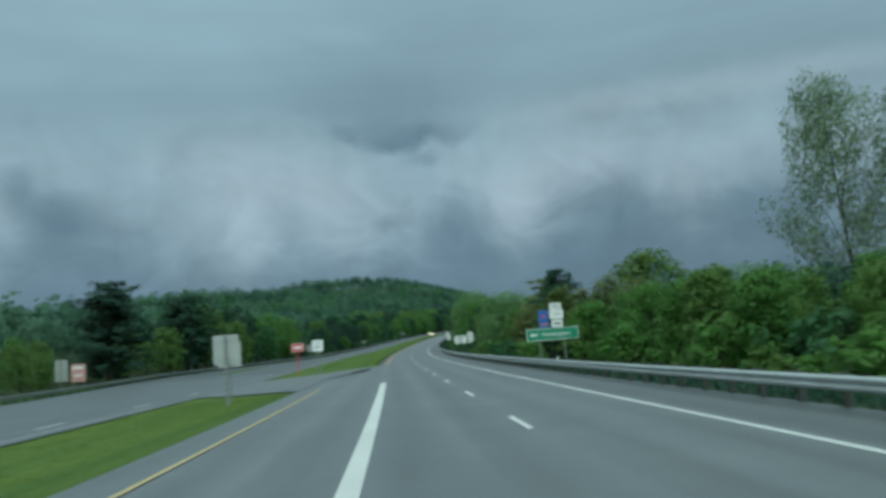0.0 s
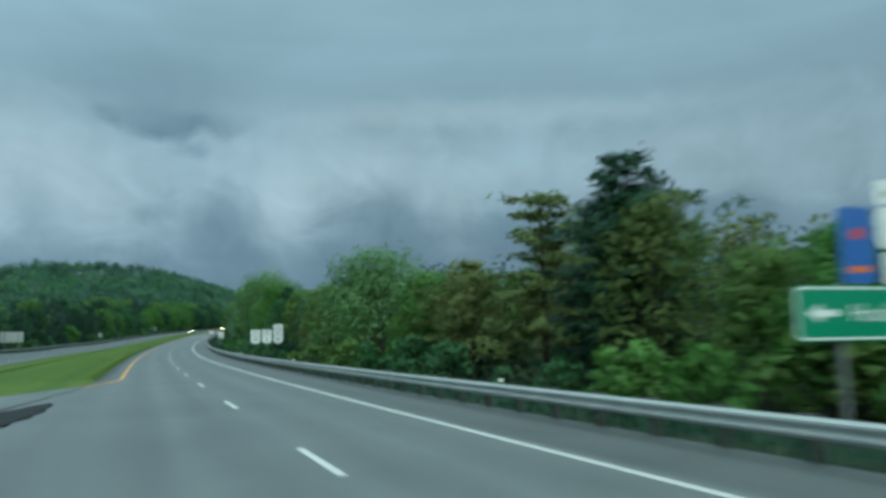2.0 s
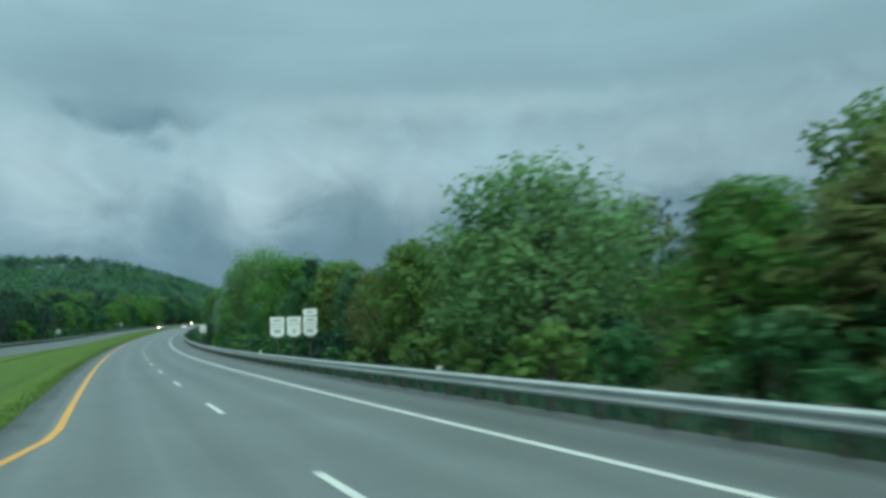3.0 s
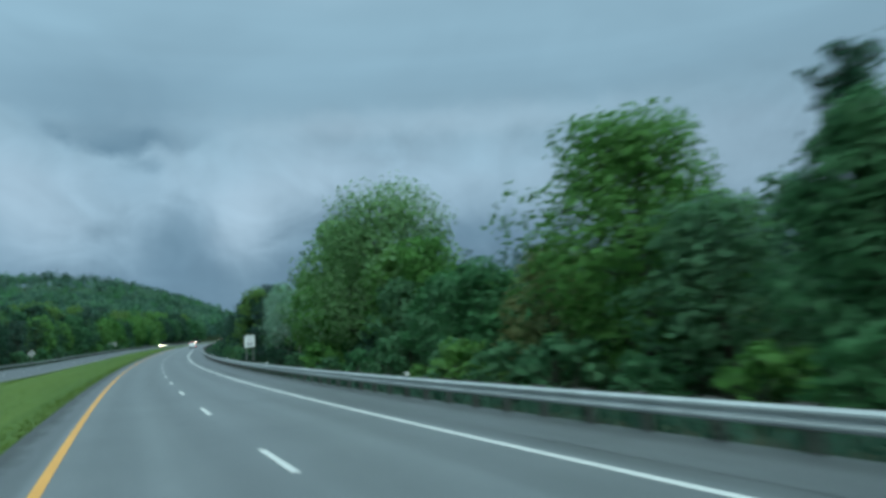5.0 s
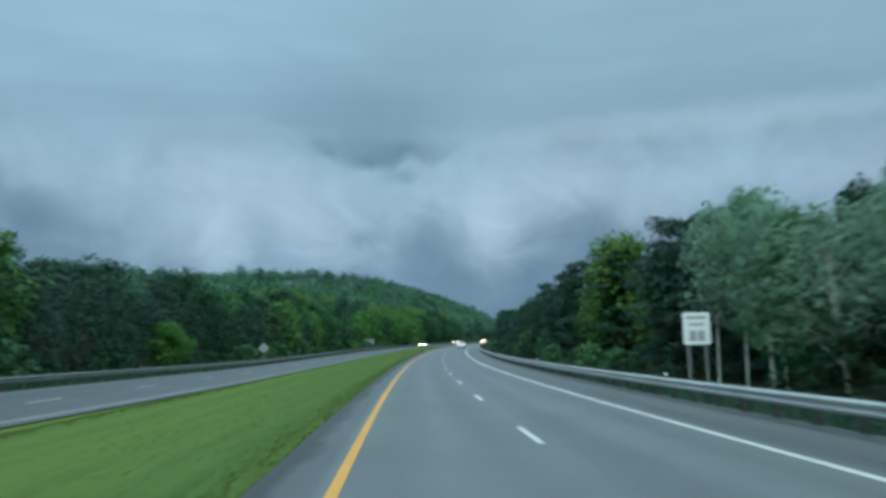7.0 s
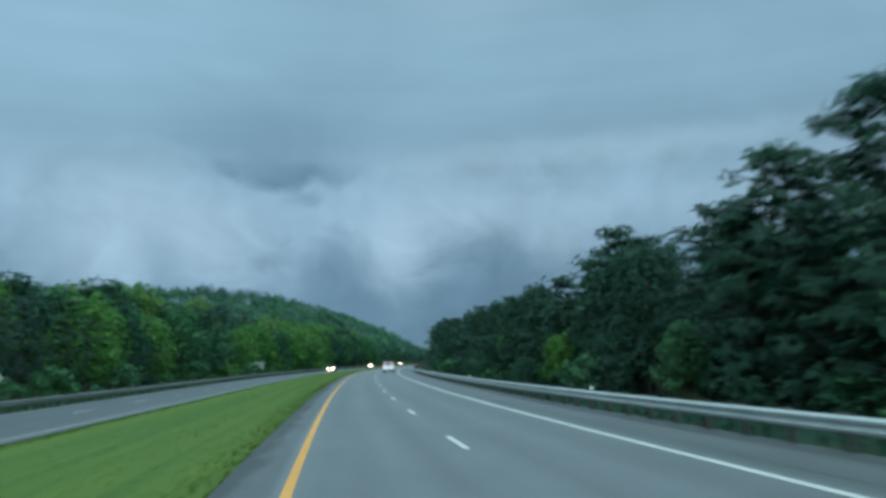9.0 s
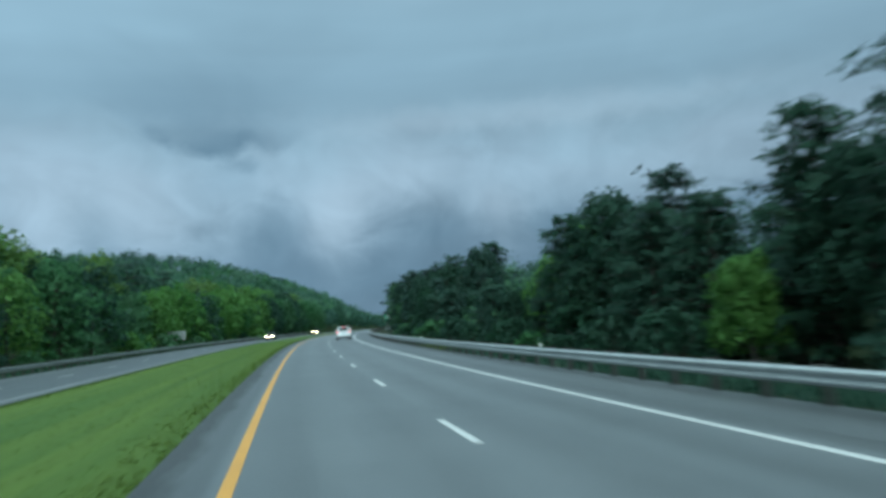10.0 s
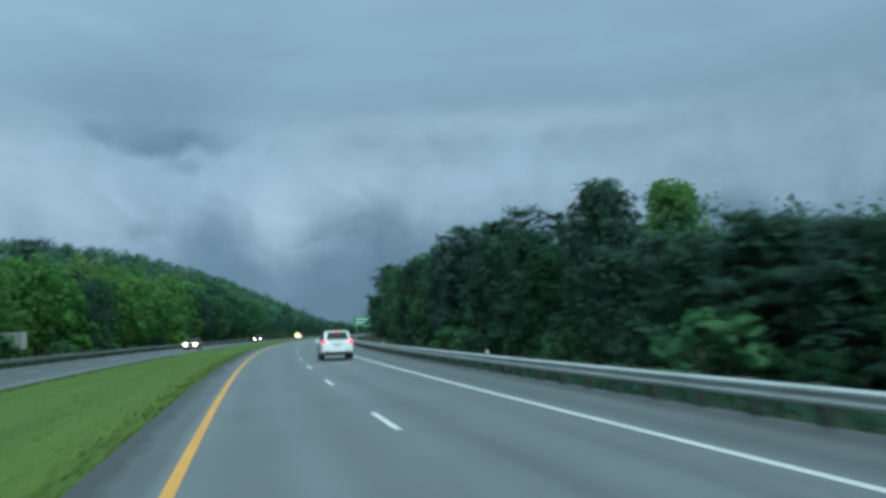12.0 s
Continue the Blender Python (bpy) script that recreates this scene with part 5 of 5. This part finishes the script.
# second row
s_ = 26.0
while s_ < 560:
    h_ = float(np.interp(s_ - 8, EDGE_S, EDGE_H))
    RND.seed(int(s_ * 8) + 5)
    step_ = RND.uniform(5.0, 7.5)
    grow("dark" if 206 < s_ < 252 else kind_at(s_), s_, -RND.uniform(18.5, 24.0), h_ * RND.uniform(1.0, 1.22), RND.uniform(1.0, 1.2), LITE)
    s_ += step_
# low dense pines that close the dip in the edge
for row_ in (("needle", 362.5, -13.4, 4.3, 1.6), ("needle", 366.5, -14.0, 4.9, 1.6), ("dark", 371.0, -13.8, 4.9, 1.5), ("needle", 375.5, -14.4, 5.2, 1.6), ("dark", 369.0, -17.5, 5.3, 1.6)):
    grow(*row_)
# undergrowth behind the guardrail
RND.seed(71)
s_ = 14.0
while s_ < 420:
    if 283 < s_ < 290 or 302 < s_ < 311 or 227 < s_ < 238:
        s_ += 3.0
        continue
    p_ = RND.choice(BUSH[RND.choice(("fresh", "fresh", "bright") if s_ < 75 else ("fresh", "bright", "mid", "mid") if s_ < 130 else ("dark", "dark", "mid") if 216 < s_ < 246 else ("mid", "mid", "bright", "dark") if s_ < 280 else ("dark", "mid", "dark", "dark"))])
    plant(p_, s_, -RND.uniform(9.2, 11.4) - (3.0 if 40 < s_ < 67.5 else 0.0), ground_z(s_, -10) + RND.uniform(1.1, 2.5), RND.uniform(0.9, 1.4), 2.0)
    s_ += RND.uniform(2.6, 5.2)
s_ = 20.0
while s_ < 440:
    p_ = RND.choice(BUSH[RND.choice(("fresh", "bright", "mid") if s_ < 75 else ("mid", "mid", "dark") if s_ < 212 else ("dark", "dark", "mid"))])
    o_ = -RND.uniform(12.5, 18.0)
    plant(p_, s_, o_, ground_z(s_, o_) + RND.uniform(2.0, 3.4), RND.uniform(1.0, 1.5), 2.0)
    s_ += RND.uniform(3.0, 5.0)
# the far side: edge of the wood behind the guardrail, in stands of one kind
s_ = 40.0
last_ = "dark"
while s_ < 620:
    if 102 < s_ < 119 or 138 < s_ < 156:
        s_ += 3.0
        continue
    e_ = float(left_edge(s_))
    h_ = float(np.interp(s_, (40, 90, 120, 150, 200, 230, 260, 310, 340, 372, 400, 470, 620), (5.0, 6.0, 7.0, 10.0, 10.5, 8.2, 9.0, 10.2, 9.6, 11.4, 11.4, 12.5, 13.0)))
    if RND.random() < 0.5:
        last_ = RND.choice(("needle", "needle", "dark") if 240 < s_ < 330 else ("mid", "dark", "mid", "bright", "dark") if s_ > 340 else ("dark", "mid", "needle", "mid", "dark", "bright") if s_ > 170 else ("fresh", "bright", "fresh"))
    grow(last_, s_, e_ + RND.uniform(7.0, 10.0), h_ * RND.uniform(0.72, 1.05), RND.uniform(1.0, 1.3), LITE)
    if RND.random() < 0.75:
        grow(RND.choice(("needle", "dark") if 240 < s_ < 300 else ("mid", "dark", "fresh", "needle", "bright")), s_ + RND.uniform(-2, 2), e_ + RND.uniform(13.0, 18.0), h_ * (RND.uniform(1.1, 1.35) if s_ > 170 else RND.uniform(0.95, 1.1)), RND.uniform(1.0, 1.2), LITE)
    s_ += RND.uniform(4.0, 6.5)
s_ = 180.0
while s_ < 520:
    if 272 < s_ < 288:
        s_ += 4.0
        continue
    p_ = RND.choice(BUSH[RND.choice(("dark", "dark", "mid", "dark") if 235 < s_ < 330 else ("mid", "bright", "mid", "dark"))])
    o_ = float(left_edge(s_)) + RND.uniform(4.2, 6.5)
    plant(p_, s_, o_, ground_z(s_, o_) + RND.uniform(1.5, 3.6), RND.uniform(1.0, 1.4), 2.0)
    s_ += RND.uniform(5.0, 10.0)


# ---------------------------------------------------------------- the woods behind, past counting
def woods(name, label, spots, mats, seed, per, leaf, patchy=False):
    """One sheet of many crowns: spots are rows of s, o, height, width."""
    rng = np.random.default_rng(seed)
    vs, fs, mi, ns, n0 = [], [], [], [], 0
    for s, o, h, w in spots:
        gz = ground_z(s, o)
        n = int(per * rng.uniform(0.8, 1.2))
        d = rng.normal(size=(n, 3))
        d[:, 2] = np.abs(d[:, 2]) * 1.2 - 0.55
        d /= np.linalg.norm(d, axis=1)[:, None]
        lump = 1 + 0.22 * np.sin(d[:, 0] * 5 + s) * np.cos(d[:, 1] * 4 + o)
        c = np.array(at(s, o, gz + h * 0.56)) + d * np.stack([w * 0.5 * lump, w * 0.5 * lump, h * 0.46 * lump], 1) * rng.uniform(0.72, 1.0, size=n)[:, None]
        look_out = d + np.array([0, 0, 0.35]) + rng.normal(size=d.shape) * 0.10
        v, f = cards(c, leaf * rng.uniform(0.6, 1.3, size=n), rng, 0, 0.8, d, 0.85)
        ns.append(np.repeat(look_out / np.linalg.norm(look_out, axis=1)[:, None], 4, axis=0))
        vs.append(v)
        fs.append(f + n0)
        n0 += len(v)
        stand = (math.sin(s * 0.061 + 1.3 * math.sin(o * 0.05)) + math.sin(o * 0.083 + s * 0.017) + rng.normal() * 0.8) / 4.0 + 0.5
        mi.append(np.full(n, int(np.clip(stand * len(mats), 0, len(mats) - 1)) if patchy else rng.integers(0, len(mats))))
    v, f = np.concatenate(vs), np.concatenate(fs)
    me = mesh_of(name, v, f, mats, True)
    me.polygons.foreach_set("material_index", np.concatenate(mi).astype(np.int32))
    me.normals_split_custom_set_from_vertices(np.concatenate(ns).tolist())
    me.update()
    return tagged(new(name, me), label, "woods", kind="stuff")


def scatter(seed, s0, s1, o0, o1, gap, grow_gap=0.0):
    rng = np.random.default_rng(seed)
    out = []
    o = o0
    while o < o1:
        g = gap + grow_gap * (o - o0)
        s = s0 + rng.uniform(0, g)
        while s < s1:
            out.append((s + rng.uniform(-.5, .5) * g, o + rng.uniform(-.6, .6) * g))
            s += g * rng.uniform(0.8, 1.2)
        o += g * 0.85
    return out


rw_ = np.random.default_rng(3)
hill_ = [(s, o, rw_.uniform(9, 14) * (1 - 0.45 * float(smooth(1010, 1090, s + 1.74 * max(0, 200 - o) * float(smooth(480, 760, s))))), rw_.uniform(7.5, 12)) for s, o in scatter(1, -60, 1160, 46, 250, 8.0, 0.012) if o > left_edge(s) + 20]
hill_ += [(700 + 7 * i, 196 + 5 * (i % 3), 19.0 - 1.2 * i, 9.0) for i in range(-2, 4)]
# distant crowns take the haze-tinted hill leaf colours among the plain ones
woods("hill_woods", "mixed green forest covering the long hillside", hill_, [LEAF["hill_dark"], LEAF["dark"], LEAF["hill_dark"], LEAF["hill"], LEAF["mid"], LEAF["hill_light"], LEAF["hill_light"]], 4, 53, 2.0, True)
deep_ = [(s, -o, float(np.interp(s - o * 0.4, EDGE_S, EDGE_H)) * rw_.uniform(0.95, 1.25), rw_.uniform(5, 8)) for s, o in scatter(2, -40, 620, 26, 60, 6.5, 0.03)]
woods("deep_woods", "dense dark woodland behind the roadside trees", deep_, [LEAF["mid"], LEAF["dark"], LEAF["needle"]], 5, 116, 0.84)
back_ = [(s, -o, float(np.interp(s - o * 0.2, EDGE_S, EDGE_H)) * rw_.uniform(0.8, 1.05), rw_.uniform(8, 11)) for s, o in scatter(21, -60, 620, 60, 150, 9.5, 0.03)]
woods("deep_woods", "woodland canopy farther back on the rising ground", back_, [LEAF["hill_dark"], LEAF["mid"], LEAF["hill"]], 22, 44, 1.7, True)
far_ = [(s, -o, rw_.uniform(10, 14), rw_.uniform(7, 10)) for s, o in scatter(6, 600, 1250, 13, 90, 9.0, 0.03)]
woods("far_woods", "far belt of dark green trees along the road", far_, [LEAF["dark"], LEAF["mid"], LEAF["needle"]], 7, 60, 1.6)
far2_ = [(s, o, float(np.interp(s, (610, 650, 700, 740, 1300), (13, 12, 8.5, 5.5, 5.0))) * rw_.uniform(0.8, 1.1), rw_.uniform(6, 9)) for s, o in scatter(8, 610, 1300, 27, 48, 9.0, 0.03)]
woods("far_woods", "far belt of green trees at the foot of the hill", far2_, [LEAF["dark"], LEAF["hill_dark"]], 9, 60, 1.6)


# ---------------------------------------------------------------- grass blades on the verges
def blades(name, label, spots, seed, tall, mat=None, wide=0.022, lean=2.4):
    rng = np.random.default_rng(seed)
    n = len(spots)
    s, o = spots[:, 0], spots[:, 1]
    h, x, y, z = (np.interp(s, RS, r) for r in (RH, RX, RY, RZ))
    c = np.stack([x - np.cos(h) * o, y - np.sin(h) * o, z + lay(s, o)], 1)
    a = rng.uniform(0, 2 * np.pi, n)
    fall = lean * tall * rng.uniform(0.5, 1.3, n)
    w = wide * rng.uniform(0.7, 1.5, n)
    side = np.stack([np.cos(a), np.sin(a), np.zeros(n)], 1) * w[:, None]
    tip = np.stack([-np.sin(a) * fall, np.cos(a) * fall, tall * rng.uniform(0.6, 1.5, n)], 1)
    v = np.stack([c - side, c + side, c + tip], 1).reshape(-1, 3)
    i = np.arange(n) * 3
    me = mesh_of(name, v, np.stack([i, i + 1, i + 2], 1), mat or LEAF_GRASS, True)
    up = rng.normal(size=(n, 3)) * 0.15 + np.array([0, 0, 1.0])
    me.normals_split_custom_set_from_vertices(np.repeat(up / np.linalg.norm(up, axis=1)[:, None], 3, axis=0).tolist())
    return tagged(new(name, me), label, "grass", kind="stuff")


LEAF_GRASS = material("grass_blades", (0.080, 0.132, 0.027), 0.8, color2=(0.102, 0.150, 0.028), scale=0.3, island=0.10, trans=0.5, spec=0.15)
rg_ = np.random.default_rng(12)
n_ = 36000
med_ = np.stack([rg_.uniform(100, 420, n_), 4.75 + 0.35 * (rg_.random(n_) > 0.5) + 7.2 * rg_.random(n_) ** 1.6], 1)
blades("median_grass", "short mown grass on the middle strip", med_, 13, 0.028)
n_ = 12000
nose_ = np.stack([rg_.uniform(2, 47, n_), rg_.uniform(8.3, 14.6, n_)], 1)
blades("median_grass", "short mown grass on the nose before the crossing", nose_, 14, 0.028)
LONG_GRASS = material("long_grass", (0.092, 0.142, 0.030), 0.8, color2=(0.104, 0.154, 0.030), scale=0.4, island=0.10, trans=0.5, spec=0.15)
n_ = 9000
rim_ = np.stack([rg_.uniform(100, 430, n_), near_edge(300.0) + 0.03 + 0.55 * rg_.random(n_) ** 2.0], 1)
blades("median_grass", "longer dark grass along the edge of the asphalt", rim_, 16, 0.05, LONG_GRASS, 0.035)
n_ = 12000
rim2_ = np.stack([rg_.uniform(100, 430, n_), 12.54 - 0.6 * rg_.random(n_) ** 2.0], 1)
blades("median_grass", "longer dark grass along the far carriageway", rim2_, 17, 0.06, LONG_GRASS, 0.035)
n_ = 19000
ver_ = rg_.uniform(2, 430, n_)
ver_ = np.where((ver_ > 337) & (ver_ < 351), ver_ - 40.0, ver_)
ver_ = np.stack([ver_, -(6.62 + 2.6 * rg_.random(n_) ** 1.4)], 1)
blades("verge_grass", "dark unmown weeds under and behind the guardrail", ver_, 15, 0.36, LEAF["dark"], 0.06, 0.5)
n_ = 4000
ver2_ = np.stack([rg_.uniform(337, 351, n_), -(6.62 + 2.6 * rg_.random(n_) ** 1.4)], 1)
blades("verge_grass", "fresh green grass under and behind the guardrail", ver2_, 18, 0.14)
n_ = 9000
ver3_ = rg_.uniform(40, 430, n_)
ver3_ = np.stack([ver3_, left_edge(ver3_) + 0.55 + 2.0 * rg_.random(n_)], 1)
blades("verge_grass", "dark weeds behind the far guardrail", ver3_, 19, 0.42, LEAF["dark"], 0.07, 0.5)
for stock in [p for k, ps in (*PROTO.items(), *LITE.items()) if ps is not LITE["olive"] or k == "olive" for p, _ in ps] + [b for bs in BUSH.values() for b in bs]:
    if stock.name not in USED:
        for o_ in (*stock.children_recursive, stock):
            bpy.data.objects.remove(o_)
